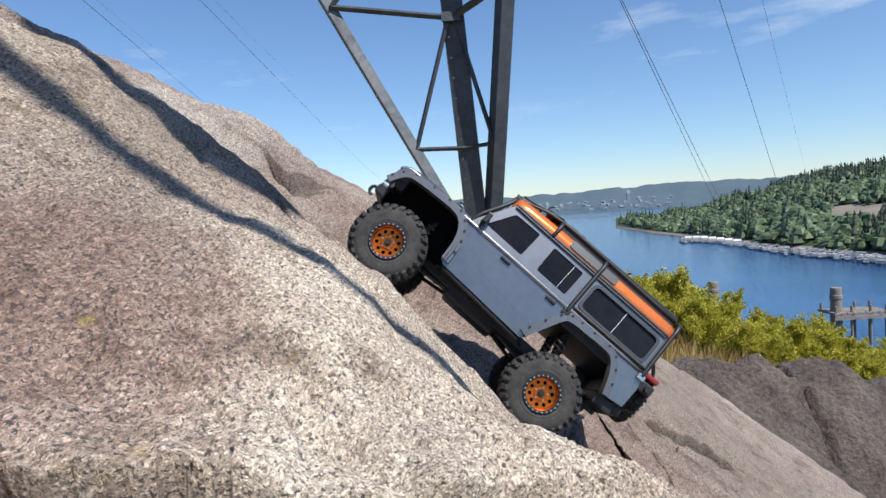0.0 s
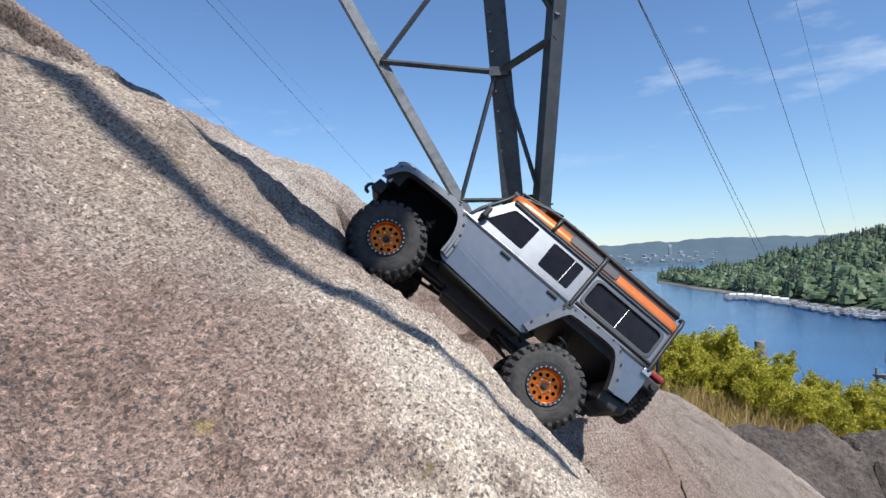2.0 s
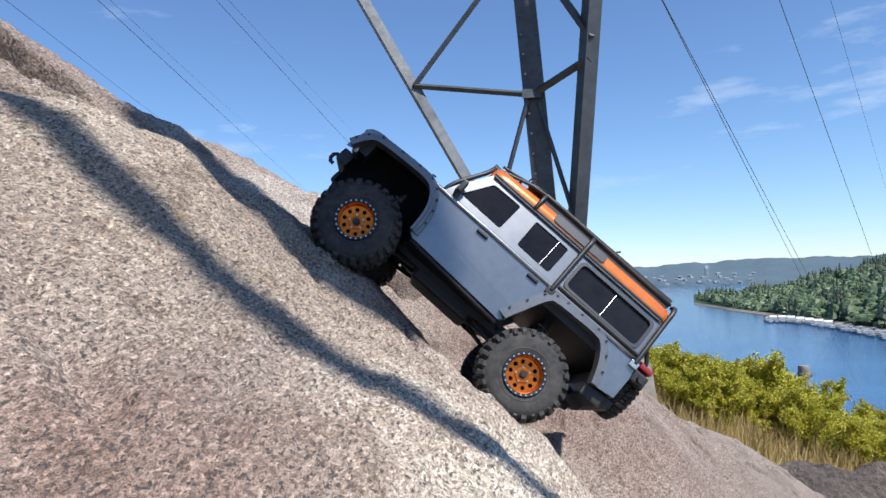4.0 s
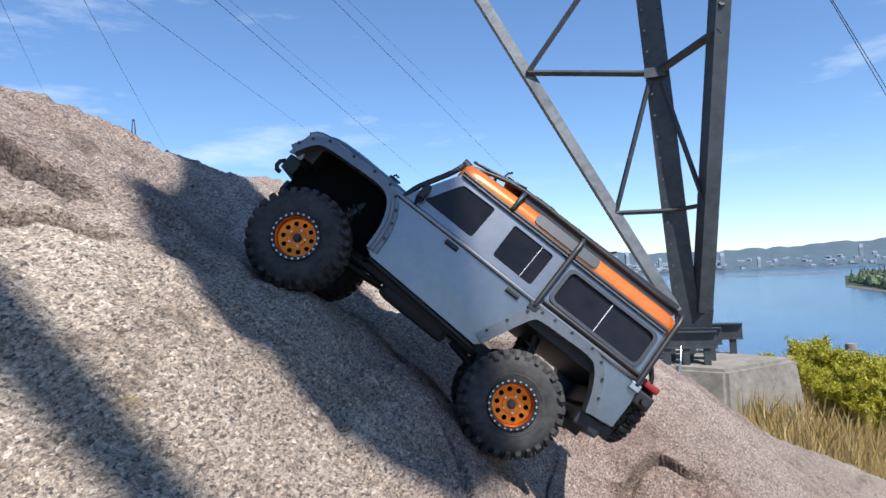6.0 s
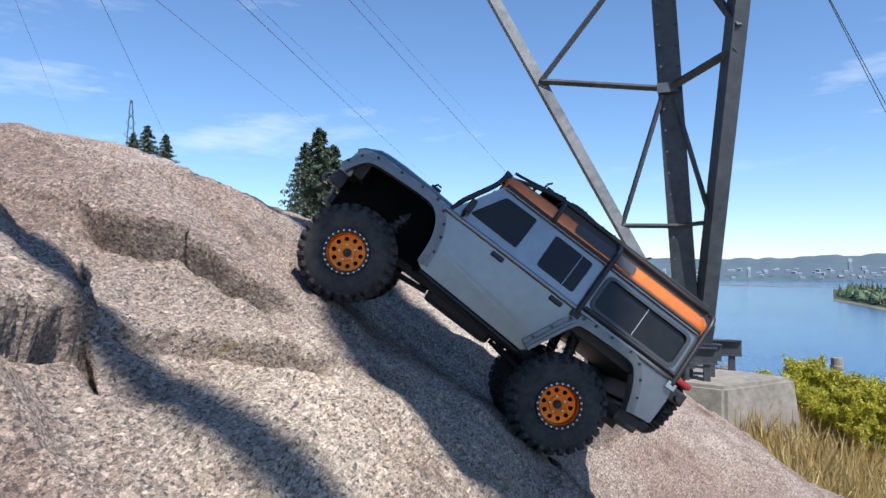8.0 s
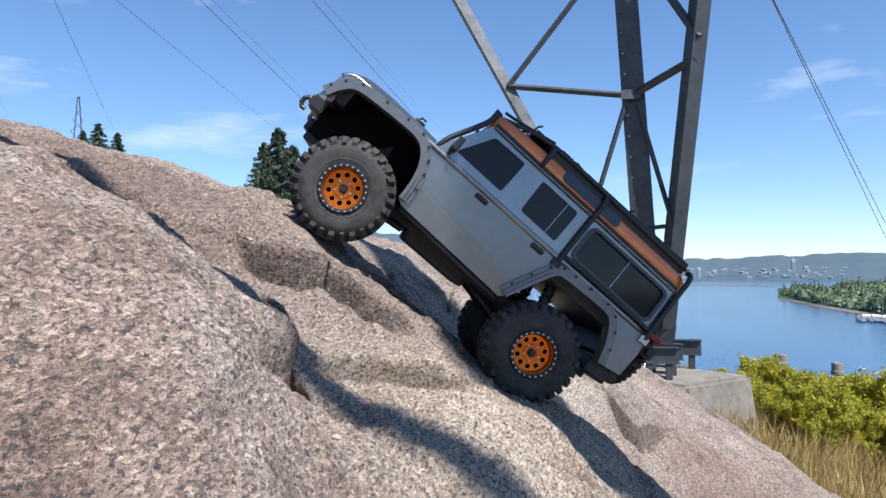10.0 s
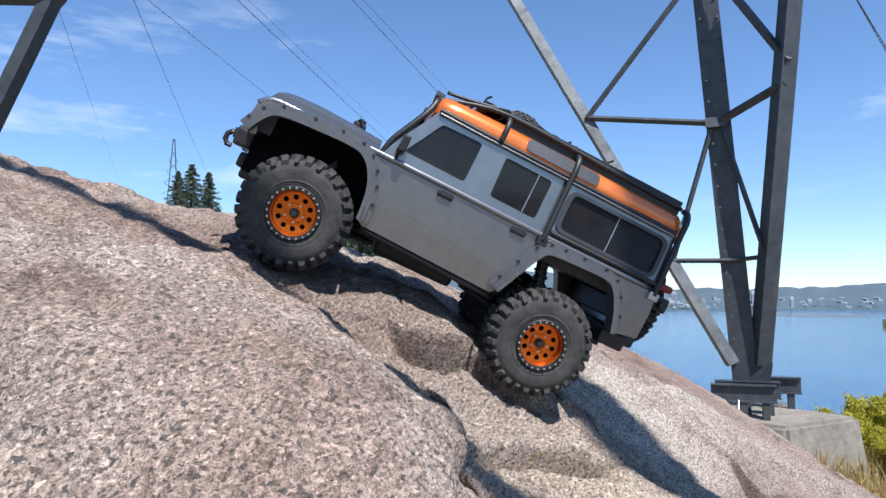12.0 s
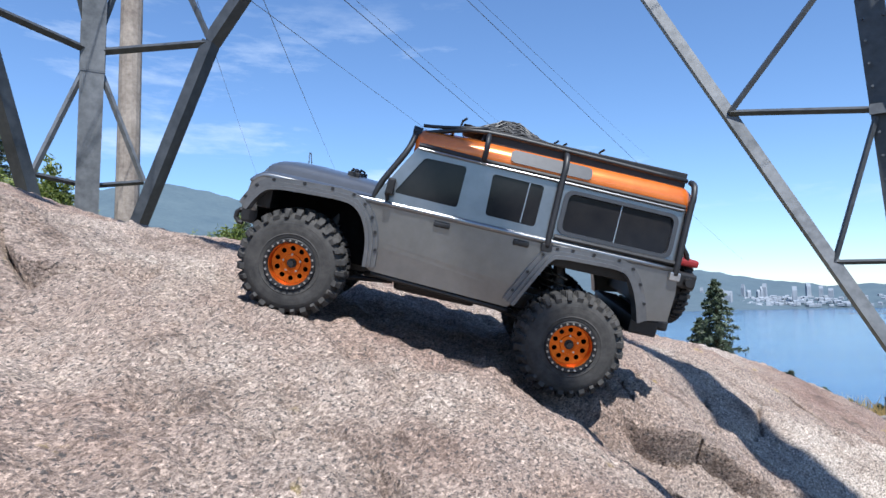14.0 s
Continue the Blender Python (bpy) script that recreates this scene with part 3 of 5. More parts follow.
def tree_soup(spots, shape):
    """Many small trees in one mesh. spots: x, y, z, height, width; conifers are stacked cones, broad trees lumpy crowns."""
    verts, faces = [], []
    for x, y, z, h, w in spots:
        tiers = 4 if shape == "conifer" else 3
        for k in range(tiers):
            n, turn = 6, random.random() * math.tau
            if shape == "conifer":
                lo, hi, r = z + h * (0.08 + 0.22 * k), z + h * (0.46 + 0.18 * k), w * (1.0 - 0.23 * k)
            else:
                lo, hi, r = z + h * (0.15 + 0.2 * k), z + h * (0.62 + 0.19 * k), w * (1.0 - 0.22 * abs(k - 0.6))
            first = len(verts)
            ox, oy = random.uniform(-0.3, 0.3) * w * (shape != "conifer"), random.uniform(-0.3, 0.3) * w * (shape != "conifer")
            for j in range(n):
                rr = r * random.uniform(0.7, 1.15)
                verts.append((x + ox + rr * math.cos(turn + j * math.tau / n), y + oy + rr * math.sin(turn + j * math.tau / n), lo + random.uniform(0, 0.12) * h))
            if shape == "conifer":
                verts.append((x, y, hi))
                faces += [(first + j, first + (j + 1) % n, first + n) for j in range(n)]
            else:
                for j in range(n):
                    rr = r * random.uniform(0.45, 0.8)
                    verts.append((x + ox + rr * math.cos(turn + j * math.tau / n), y + oy + rr * math.sin(turn + j * math.tau / n), hi - random.uniform(0.02, 0.15) * h))
                verts.append((x + ox, y + oy, hi))
                faces += [(first + j, first + (j + 1) % n, first + n + (j + 1) % n, first + n + j) for j in range(n)]
                faces += [(first + n + j, first + n + (j + 1) % n, first + 2 * n) for j in range(n)]
    return verts, faces


def headland_height(turn, dist):
    """The wooded point: its shore lies nearer towards the right."""
    shore = np.interp(turn, (-70, -46, -36, -28, -22, -18, -15.3), (330, 330, 370, 440, 560, 690, 850))
    inland = dist - shore
    crest = np.interp(turn, (-70, -40, -34, -30, -26, -22, -18, -15.2), (56, 53, 49, 43, 30, 13, 5, 1.5))
    rise = crest * np.clip(inland / 420.0, 0, 1) ** 0.8
    return np.where(inland > -6, WATER + 0.8 + rise - 3.0 * np.clip(-inland / 6, 0, 1), WATER - 4.0)


def build_headland():
    tt, dd = np.meshgrid(np.linspace(-70, -15.2, 120), np.linspace(320, 1250, 120), indexing="ij")
    z = headland_height(tt, dd)
    a = np.radians(tt)
    bare = (tt < -31.0) & (tt > -36.5) & (z > WATER + 12) & (z < WATER + 23)
    land = sheet("headland", -np.sin(a) * dd, np.cos(a) * dd, z, FOREST_FLOOR)
    land.data.materials.append(SAND)
    slot = bare[:-1, :-1] & bare[1:, 1:]
    land.data.polygons.foreach_set("material_index", slot.ravel().astype(np.int32))
    tagged(land, "low wooded headland on the far side of the water", "headland", kind="structure")
    firs, broad = [], []
    for _ in range(11000):
        turn, dist = random.uniform(-60, -15.6), random.uniform(340, 1050)
        h = float(headland_height(np.array(turn), np.array(dist)))
        if h < WATER + 1.5:
            continue
        p = bearing(turn, dist)
        if -36.5 < turn < -31.0 and WATER + 13 < h < WATER + 22:
            continue
        tall = random.uniform(6, 12.5)
        grove = float(fractal(np.array(turn * 0.9), np.array(dist * 0.012), 1.0, 2))
        if random.random() < (0.55 if h > WATER + 36 else 0.16) + 0.9 * grove:
            firs.append((p.x, p.y, h - 1, tall * 1.45, tall * 0.25))
        else:
            broad.append((p.x, p.y, h - 1, tall * (0.85 + 0.8 * grove), tall * random.uniform(0.42, 0.60)))
    for name, spots, shape, mat, label in (("headland_firs", firs, "conifer", CONIFER, "dark tall firs along the top of the headland"),
                                           ("headland_woods", broad, "broad", BROADLEAF, "dense green broadleaf woods covering the headland")):
        tagged(soup(name, *tree_soup(spots, shape), mat), label, "woods", kind="stuff")
    # a pale strip of beach along the point
    xs = np.linspace(-60, -15.25, 140)
    shore = np.interp(xs, (-70, -46, -36, -28, -22, -18, -15.3), (330, 330, 370, 440, 560, 690, 850))
    tt, dd = np.meshgrid(xs, np.linspace(-7, 4, 4), indexing="ij")
    dist = shore[:, None] + dd
    a = np.radians(tt)
    beach = sheet("beach", -np.sin(a) * dist, np.cos(a) * dist, WATER + 0.25 + 0.16 * (dd + 7), SAND)
    tagged(beach, "pale sand and rock strip along the headland's shore", "beach", kind="structure")


build_headland()


def build_marina():
    verts, faces = [], []
    for _ in range(420):
        turn = random.uniform(-42, -20.5)
        shore = float(np.interp(turn, (-46, -36, -28, -22), (330, 370, 440, 560)))
        p = bearing(turn, shore - random.uniform(10, 48), WATER + 0.2)
        along = bearing(turn + random.choice((0, 90)), 1.0)
        across = Vector((-along.y, along.x, 0))
        long, wide, high = random.uniform(3.5, 7), random.uniform(0.9, 1.4), random.uniform(0.6, 1.1)
        first = len(verts)
        for level, grow in ((0, 0.75), (high, 1.0)):
            for u, v in ((-1, -0.8), (0.55, -1), (1, 0), (0.55, 1), (-1, 0.8)):
                verts.append(p + along * u * long / 2 * grow + across * v * wide * grow + Vector((0, 0, level)))
        faces += [tuple(first + (j + 1) % 5 if k == 1 else (first + j if k == 0 else (first + 5 + (j + 1) % 5 if k == 2 else first + 5 + j)) for k in range(4)) for j in range(5)]
        faces.append(tuple(first + 5 + j for j in range(5)))
        first = len(verts)
        for level in (high, high + 1.1):
            for u, v in ((-0.3, -0.6), (0.3, -0.6), (0.3, 0.6), (-0.3, 0.6)):
                verts.append(p + along * u * long + across * v * wide + Vector((0, 0, level)))
        faces += [(first + j, first + (j + 1) % 4, first + 4 + (j + 1) % 4, first + 4 + j) for j in range(4)] + [tuple(first + 4 + j for j in range(4))]
    tagged(soup("moored_boats", verts, faces, BOAT), "rows of small white boats moored along the far shore", "boats", kind="stuff")


build_marina()


def far_house(bm, at, along, long, wide, high):
    along = along.normalized()
    across = Vector((-along.y, along.x, 0))
    c = [at + along * u * long / 2 + across * v * wide / 2 for u, v in ((-1, -1), (1, -1), (1, 1), (-1, 1))]
    lo, hi = [bm.verts.new(p) for p in c], [bm.verts.new(p + Vector((0, 0, high))) for p in c]
    ridge = [bm.verts.new(at + along * u * long / 2 + Vector((0, 0, high * 1.35))) for u in (-1, 1)]
    for k in range(4):
        bm.faces.new((lo[k], lo[(k + 1) % 4], hi[(k + 1) % 4], hi[k]))
    bm.faces.new((hi[0], hi[1], ridge[1], ridge[0]))
    bm.faces.new((hi[2], hi[3], ridge[0], ridge[1]))
    bm.faces.new((hi[1], hi[2], ridge[1]))
    bm.faces.new((hi[3], hi[0], ridge[0]))


for k in range(7):
    shed_turn = -21.0 - 0.62 * k
    shed = bmesh.new()
    far_house(shed, bearing(shed_turn, float(np.interp(shed_turn, (-36, -28, -22), (345, 415, 535))), WATER + 0.3), bearing(shed_turn + 90, 1), 5.0, 9.0, 2.8)
    tagged(part("boathouse", shed, HOUSE), "white floating boathouse with a low gabled roof", "boathouse", "boathouses by the far shore")

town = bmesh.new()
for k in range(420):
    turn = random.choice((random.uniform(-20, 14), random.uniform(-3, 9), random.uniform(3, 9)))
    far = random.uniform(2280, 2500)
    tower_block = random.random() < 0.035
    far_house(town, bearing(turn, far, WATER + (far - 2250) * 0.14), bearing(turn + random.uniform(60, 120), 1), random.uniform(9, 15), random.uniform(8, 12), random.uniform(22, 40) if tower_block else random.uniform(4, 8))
tagged(part("far_town", town, HAZED_WALL), "pale houses and tower blocks along the distant shore, tinted with painted haze", "town", kind="stuff")

for k, (turn, far, long, wide) in enumerate(((-7.5, 1560, 330, 26), (-12.0, 1490, 210, 20), (-10.0, 1750, 360, 30))):
    flat = bmesh.new()
    along, across = bearing(turn + 84, 1), bearing(turn, 1)
    ring = [flat.verts.new(bearing(turn, far, WATER + 0.4) + along * math.cos(j * math.tau / 24) * long * (0.5 + 0.12 * math.sin(j * 2.3)) + across * math.sin(j * math.tau / 24) * wide * 0.5) for j in range(24)]
    flat.faces.new(ring)
    bmesh.ops.extrude_face_region(flat, geom=flat.faces[:])
    bmesh.ops.translate(flat, verts=[v for v in flat.verts if v.index >= 0 and v not in ring], vec=(0, 0, -1.5))
    tagged(part("sand_bar", flat, SAND), "low pale sand bar in the inlet", "sand bar", "sand bars", kind="structure")


def mooring_pile(turn, far, top, radius):
    pile = bpy.data.objects.new("mooring_pile", None)
    scene.collection.objects.link(pile)
    pile.location = bearing(turn, far, WATER - 1)
    high = top - WATER + 1
    bm = lathe(bmesh.new(), [(0.01, 0), (radius, 0), (radius * 1.03, high * 0.5), (radius, high), (radius * 0.94, high + 0.25), (0.01, high + 0.3)], 14)
    bmesh.ops.rotate(bm, verts=bm.verts[:], matrix=Matrix.Rotation(radians(90), 3, "X"))
    bmesh.ops.recalc_face_normals(bm, faces=bm.faces[:])
    part("shaft", bm, WOOD, pile, smooth=False)
    part("collar", lathe_z([(radius * 1.0, high - 1.6), (radius * 1.12, high - 1.5), (radius * 1.12, high - 1.0), (radius, high - 0.9)], 14), CONCRETE, pile, "pale band round the pile")
    return tagged(pile, "tall weathered grey mooring pile standing in the water", "pile", "mooring piles")


def lathe_z(profile, sides):
    bm = lathe(bmesh.new(), profile, sides)
    bmesh.ops.rotate(bm, verts=bm.verts[:], matrix=Matrix.Rotation(radians(90), 3, "X"))
    bmesh.ops.recalc_face_normals(bm, faces=bm.faces[:])
    return bm


for turn, el in ((-15.2, -6.6), (-18.9, -7.0), (-22.8, -7.25), (-31.5, -7.7)):
    mooring_pile(turn, 120.0, 120.0 * math.tan(radians(el)), 0.85)


def jetty():
    thing = new("jetty", None)
    thing.location = bearing(-32.6, 122.0, 0)
    z = -122.0 * math.tan(radians(9.4))
    for k in range(9):
        part("plank", block(bmesh.new(), (-4.4 + k, -2.4, z), (-3.5 + k, 2.4, z + 0.35), 0.04), WOOD, thing)
    for x in (-4, -1.5, 1.5, 4):
        for y in (-2, 2):
            part("post", rod(bmesh.new(), (x, y, WATER - 1), (x, y, z + 1.4), 0.22), WOOD, thing)
    part("beam", block(bmesh.new(), (-4.6, -2.7, z - 0.7), (4.6, -2.4, z - 0.1)), WOOD, thing)
    tagged(thing, "old grey timber jetty on posts", "jetty")


jetty()


# ---- the power-line tower ----
def angle_bar(bm, a, b, leg, thick, face):
    """An L-shaped steel bar from a to b; its corner points towards face."""
    a, b, face = Vector(a), Vector(b), Vector(face)
    way = (b - a).normalized()
    out = (face - way * face.dot(way)).normalized()
    side = way.cross(out)
    u, v = (out + side).normalized(), (out - side).normalized()
    shape = [Vector((0, 0)), Vector((-leg, 0)), Vector((-leg, -thick)), Vector((-thick, -thick)), Vector((-thick, -leg)), Vector((0, -leg))]
    rings = [[bm.verts.new(p + u * q.x + v * q.y + out * leg * 0.35) for q in shape] for p in (a, b)]
    for k in range(6):
        bm.faces.new((rings[0][k], rings[0][(k + 1) % 6], rings[1][(k + 1) % 6], rings[1][k]))
    bm.faces.new(rings[0][::-1])
    bm.faces.new(rings[1])
    bmesh.ops.recalc_face_normals(bm, faces=bm.faces[:])
    return bm


def flat_bar(bm, a, b, wide, thick, face):
    a, b, face = Vector(a), Vector(b), Vector(face)
    way = (b - a).normalized()
    out = (face - way * face.dot(way)).normalized()
    side = way.cross(out)
    rings = [[bm.verts.new(p + side * s * wide / 2 + out * t * thick / 2) for s, t in ((-1, -1), (1, -1), (1, 1), (-1, 1))] for p in (a, b)]
    for k in range(4):
        bm.faces.new((rings[0][k], rings[0][(k + 1) % 4], rings[1][(k + 1) % 4], rings[1][k]))
    bm.faces.new(rings[0][::-1])
    bm.faces.new(rings[1])
    bmesh.ops.recalc_face_normals(bm, faces=bm.faces[:])
    return bm


EYE_SIDE = Vector((-0.2, -1.0, 0.1))
FOOT = Vector((0.69, 11.3, -0.82))          # where the members of the near foot meet
FOOT_LEFT = Vector((-11.08, 6.17, 0.455))      # the foot beyond the crest
CROWN = Vector((-4.0, 3.0, 30.0))


def bolts_along(thing, a, b, step, offset, r=0.022):
    a, b = Vector(a), Vector(b)
    n = int((b - a).length / step)
    data = rod(bmesh.new(), (0, 0, 0), (0, -0.03, 0), r, sides=6)
    me = bpy.data.meshes.new("bolt")
    data.to_mesh(me)
    data.free()
    me.materials.append(SHADED_GALVANISED)
    for k in range(1, n):
        for s in (-1, 1):
            shared("bolt", me, thing, Matrix.Translation(a.lerp(b, k / n) + Vector((s * offset, -offset * 0.35, 0))))


def build_tower():
    tower = new("power_line_tower", None)
    # the near foot: a left brace, the middle leg and the right leg, all from one shoe
    left_top, mid_top, right_top = Vector((-3.75, 11.03, 7.4)), Vector((0.16, 11.08, 7.4)), Vector((1.66, 9.86, 7.4))
    left_foot, mid_foot, right_foot = Vector((0.45, 11.2, -0.57)), Vector((0.65, 11.25, -0.80)), Vector((0.89, 11.2, -0.56))
    j1, l1, j2, l2 = Vector((-1.66, 11.05, 3.54)), Vector((0.36, 11.1, 3.27)), Vector((-0.36, 11.15, 1.08)), Vector((0.50, 11.15, 1.06))
    part("brace", angle_bar(bmesh.new(), left_foot, left_top, 0.17, 0.02, EYE_SIDE + Vector((-0.5, 0, 0))), LIT_GALVANISED, tower, "long slanting galvanised angle bar, coloured as if sunlit")
    part("leg", flat_bar(bmesh.new(), mid_foot, mid_top, 0.37, 0.05, EYE_SIDE), SHADED_GALVANISED, tower, "heavy upright leg of galvanised steel, coloured as in shade")
    part("leg", angle_bar(bmesh.new(), right_foot + Vector((-0.05, 0, 0)), right_top + Vector((-0.07, 0, 0)), 0.235, 0.03, EYE_SIDE + Vector((-0.15, 0, 0))), SHADED_GALVANISED, tower, "heavy leaning leg of galvanised angle steel, coloured as in shade")
    part("shoe_plate", flat_bar(bmesh.new(), FOOT + Vector((0.16, -0.1, -0.15)), FOOT + Vector((0.24, -0.12, 0.32)), 0.22, 0.03, EYE_SIDE), SHADED_GALVANISED, tower)
    m1, m2 = Vector((1.26, 10.45, 3.62)), Vector((1.30, 10.38, 3.92))
    for a, b, w in ((j1, l1, 0.075), (j2, l2, 0.055), (l2, Vector((0.93, 11.0, 1.1)), 0.05)):
        part("strut", angle_bar(bmesh.new(), a, b, w, 0.012, EYE_SIDE), SHADED_GALVANISED, tower)
    for a, b, w in ((l1 + Vector((-0.08, 0, -0.1)), j2, 0.06), (l1 + Vector((0.1, 0, -0.15)), Vector((0.97, 10.9, 1.1)), 0.055), (l1, m1, 0.10), (j1, Vector((0.17, 11.0, 5.80)), 0.075), (m2, Vector((0.17, 11.0, 6.15)), 0.09)):
        part("diagonal", angle_bar(bmesh.new(), a, b, w, 0.012, EYE_SIDE), SHADED_GALVANISED, tower)
    part("gusset_plate", flat_bar(bmesh.new(), l1 + Vector((-0.16, -0.05, 0)), l1 + Vector((0.16, -0.05, 0)), 0.16, 0.02, EYE_SIDE), SHADED_GALVANISED, tower)
    bolts_along(tower, mid_foot + Vector((0, -0.03, 0.3)), mid_top, 0.34, 0.13)
    # the left foot, whose shoe is hidden beyond the crest
    away = (FOOT_LEFT - Vector((-0.55, 0, 0.5))).normalized()
    side = Vector((away.y, -away.x, 0)).normalized()
    face = -away
    up = Vector((0, 0, 1))
    shoe = FOOT_LEFT - up * 0.9
    top, right_tip, left_tip = Vector((-9.80, 5.50, 6.9)), Vector((-6.95, 6.95, 6.6)), Vector((-9.55, 3.20, 6.6))
    node_mid, node_right, node_left = Vector((-10.27, 5.75, 4.63)), Vector((-8.57, 6.63, 4.71)), Vector((-9.97, 3.95, 4.67))
    low_mid, low_right, low_left = Vector((-10.74, 6.02, 2.57)), Vector((-10.00, 6.50, 2.63)), Vector((-10.75, 5.15, 2.63))
    part("leg", flat_bar(bmesh.new(), shoe - (top - shoe) * 0.02, top, 0.34, 0.08, face), LIT_GALVANISED, tower, "heavy upright leg of grey galvanised steel, coloured as if sunlit")
    for node_out, tip in ((node_right, right_tip), (node_left, left_tip)):
        part("brace", angle_bar(bmesh.new(), shoe, node_out, 0.2, 0.02, face), SHADED_GALVANISED, tower, "long slanting galvanised angle bar, coloured as in shade")
        part("brace", angle_bar(bmesh.new(), node_out, tip, 0.2, 0.02, face), SHADED_GALVANISED, tower, "long slanting galvanised angle bar, coloured as in shade")
    for node_out, low in ((node_right, low_right), (node_left, low_left)):
        part("strut", angle_bar(bmesh.new(), node_mid, node_out, 0.09, 0.012, face), SHADED_GALVANISED, tower)
        part("strut", angle_bar(bmesh.new(), low_mid, low, 0.06, 0.012, face), SHADED_GALVANISED, tower)
        part("diagonal", angle_bar(bmesh.new(), node_mid, low, 0.07, 0.012, face), LIT_GALVANISED, tower)
        part("diagonal", angle_bar(bmesh.new(), node_mid, node_mid.lerp(node_out, 0.35) + up * 1.9, 0.07, 0.012, face), SHADED_GALVANISED, tower)
        part("diagonal", angle_bar(bmesh.new(), node_out, node_out.lerp(node_mid, 0.45) + up * 1.9, 0.07, 0.012, face), SHADED_GALVANISED, tower)
    part("gusset_plate", flat_bar(bmesh.new(), node_mid + up * 0.45 + face * 0.05, node_mid - up * 0.35 + face * 0.05, 0.36, 0.03, face), SHADED_GALVANISED, tower)
    bolts_along(tower, node_mid + face * 0.08 + up * 0.2, node_mid + face * 0.08 + up * 1.6, 0.16, 0.08, 0.03)
    # added plate high over the rock, out of view, shaped to shade it
    bar = bmesh.new()
    corners = [Vector((x, y, 0)) + SUN * 4.0 for x, y in ((-0.24, 0.95), (-0.30, 0.93), (-0.55, 0.96), (-0.70, 1.06), (-0.84, 1.18), (-0.93, 1.38), (-1.05, 1.53), (-1.75, 2.00), (-1.60, 2.22), (-1.05, 1.68), (-0.78, 1.53), (-0.54, 1.42), (-0.42, 1.26), (-0.22, 1.10))]
    low, high = [bar.verts.new(p) for p in corners], [bar.verts.new(p + Vector((0, 0, 0.03))) for p in corners]
    for k in range(len(low)):
        bar.faces.new((low[k], low[k - 1], high[k - 1], high[k]))
    bar.faces.new(low[::-1])
    bar.faces.new(high)
    bmesh.ops.recalc_face_normals(bar, faces=bar.faces[:])
    part("gusset_plate", bar, SHADED_GALVANISED, tower, "unseen plate added overhead to shade the rock")
    # a strut, also out of view, whose thin shade crosses the rock
    mid, way = Vector((-0.64, 0.82, 0)) + SUN * 3.4, Vector((-0.968, 0.253, 0))
    part("strut", flat_bar(bmesh.new(), mid - way * 6.0, mid + way * 2.6, 0.05, 0.04, SUN), SHADED_GALVANISED, tower, "overhead galvanised steel face member")
    tagged(tower, "tall galvanised steel lattice tower straddling the rock", "tower")


build_tower()


def build_footing():
    footing = new("tower_footing", None)
    low = float(ground_height(np.array(0.9), np.array(11.3))) - 0.6
    bm = bmesh.new()
    vs = [bm.verts.new(p) for p in ((-0.75, 10.85, low), (1.07, 10.45, low), (2.35, 11.35, low), (0.3, 12.6, low), (-0.62, 10.95, -1.30), (1.08, 10.52, -1.36), (2.2, 11.35, -1.30), (0.3, 12.4, -1.25))]
    for f in ((0, 1, 5, 4), (1, 2, 6, 5), (2, 3, 7, 6), (3, 0, 4, 7), (4, 5, 6, 7), (3, 2, 1, 0)):
        bm.faces.new([vs[k] for k in f])
    bmesh.ops.bevel(bm, geom=bm.edges[:], offset=0.05, segments=2, affect="EDGES")
    bmesh.ops.recalc_face_normals(bm, faces=bm.faces[:])
    part("concrete_block", bm, CONCRETE, footing, "stained weathered concrete block")
    for y, x0, x1, z in ((10.85, 0.12, 1.02, -0.82), (11.15, 0.2, 1.12, -0.8), (11.75, 0.55, 1.5, -0.79)):
        beam = bmesh.new()
        for lo, hi in (((x0, y - 0.01, z - 0.24), (x1, y + 0.01, z)), ((x0, y - 0.07, z - 0.02), (x1, y + 0.07, z)), ((x0, y - 0.07, z - 0.26), (x1, y + 0.07, z - 0.24))):
            block(beam, lo, hi)
        part("beam", beam, SHADED_GALVANISED, footing, "short galvanised channel beam")
        for x in (x0 + 0.18, x0 + 0.45, x1 - 0.15):
            part("stub_post", block(bmesh.new(), (x - 0.05, y - 0.05, -1.36), (x + 0.05, y + 0.05, z - 0.25), 0.008), SHADED_GALVANISED, footing)
    part("earth_cable", bent_rod(bmesh.new(), ((0.5, 10.8, -1.05), (0.48, 10.68, -1.25), (0.42, 10.62, -1.5), (0.46, 10.6, -1.9)), 0.012), STEEL, footing)
    tagged(footing, "weathered concrete footing with short steel beams on top", "footing")


build_footing()


def build_pole():
    p = bearing(57.7, 17.0)
    z = float(ground_height(np.array(p.x), np.array(p.y)))
    bm = lathe_z([(0.01, 0), (0.27, 0), (0.25, 5), (0.22, 14), (0.01, 14.02)], 14)
    pole = part("utility_pole", bm, WOOD, smooth=False)
    pole.location = (p.x, p.y, z - 0.3)
    tagged(pole, "tall weathered round timber utility pole", "pole")


build_pole()


def line_wire(a, b, r, sag):
    a, b = Vector(a), Vector(b)
    a = a + (a - b).normalized() * 24.0
    points = [a.lerp(b, k / 14) - Vector((0, 0, sag * 4 * (k / 14) * (1 - k / 14))) for k in range(15)]
    bm = bmesh.new()
    bent_rod(bm, points, r, 5)
    return tagged(part("power_line", bm, WIRE), "thin dark overhead power line wire", "wire", "power lines")


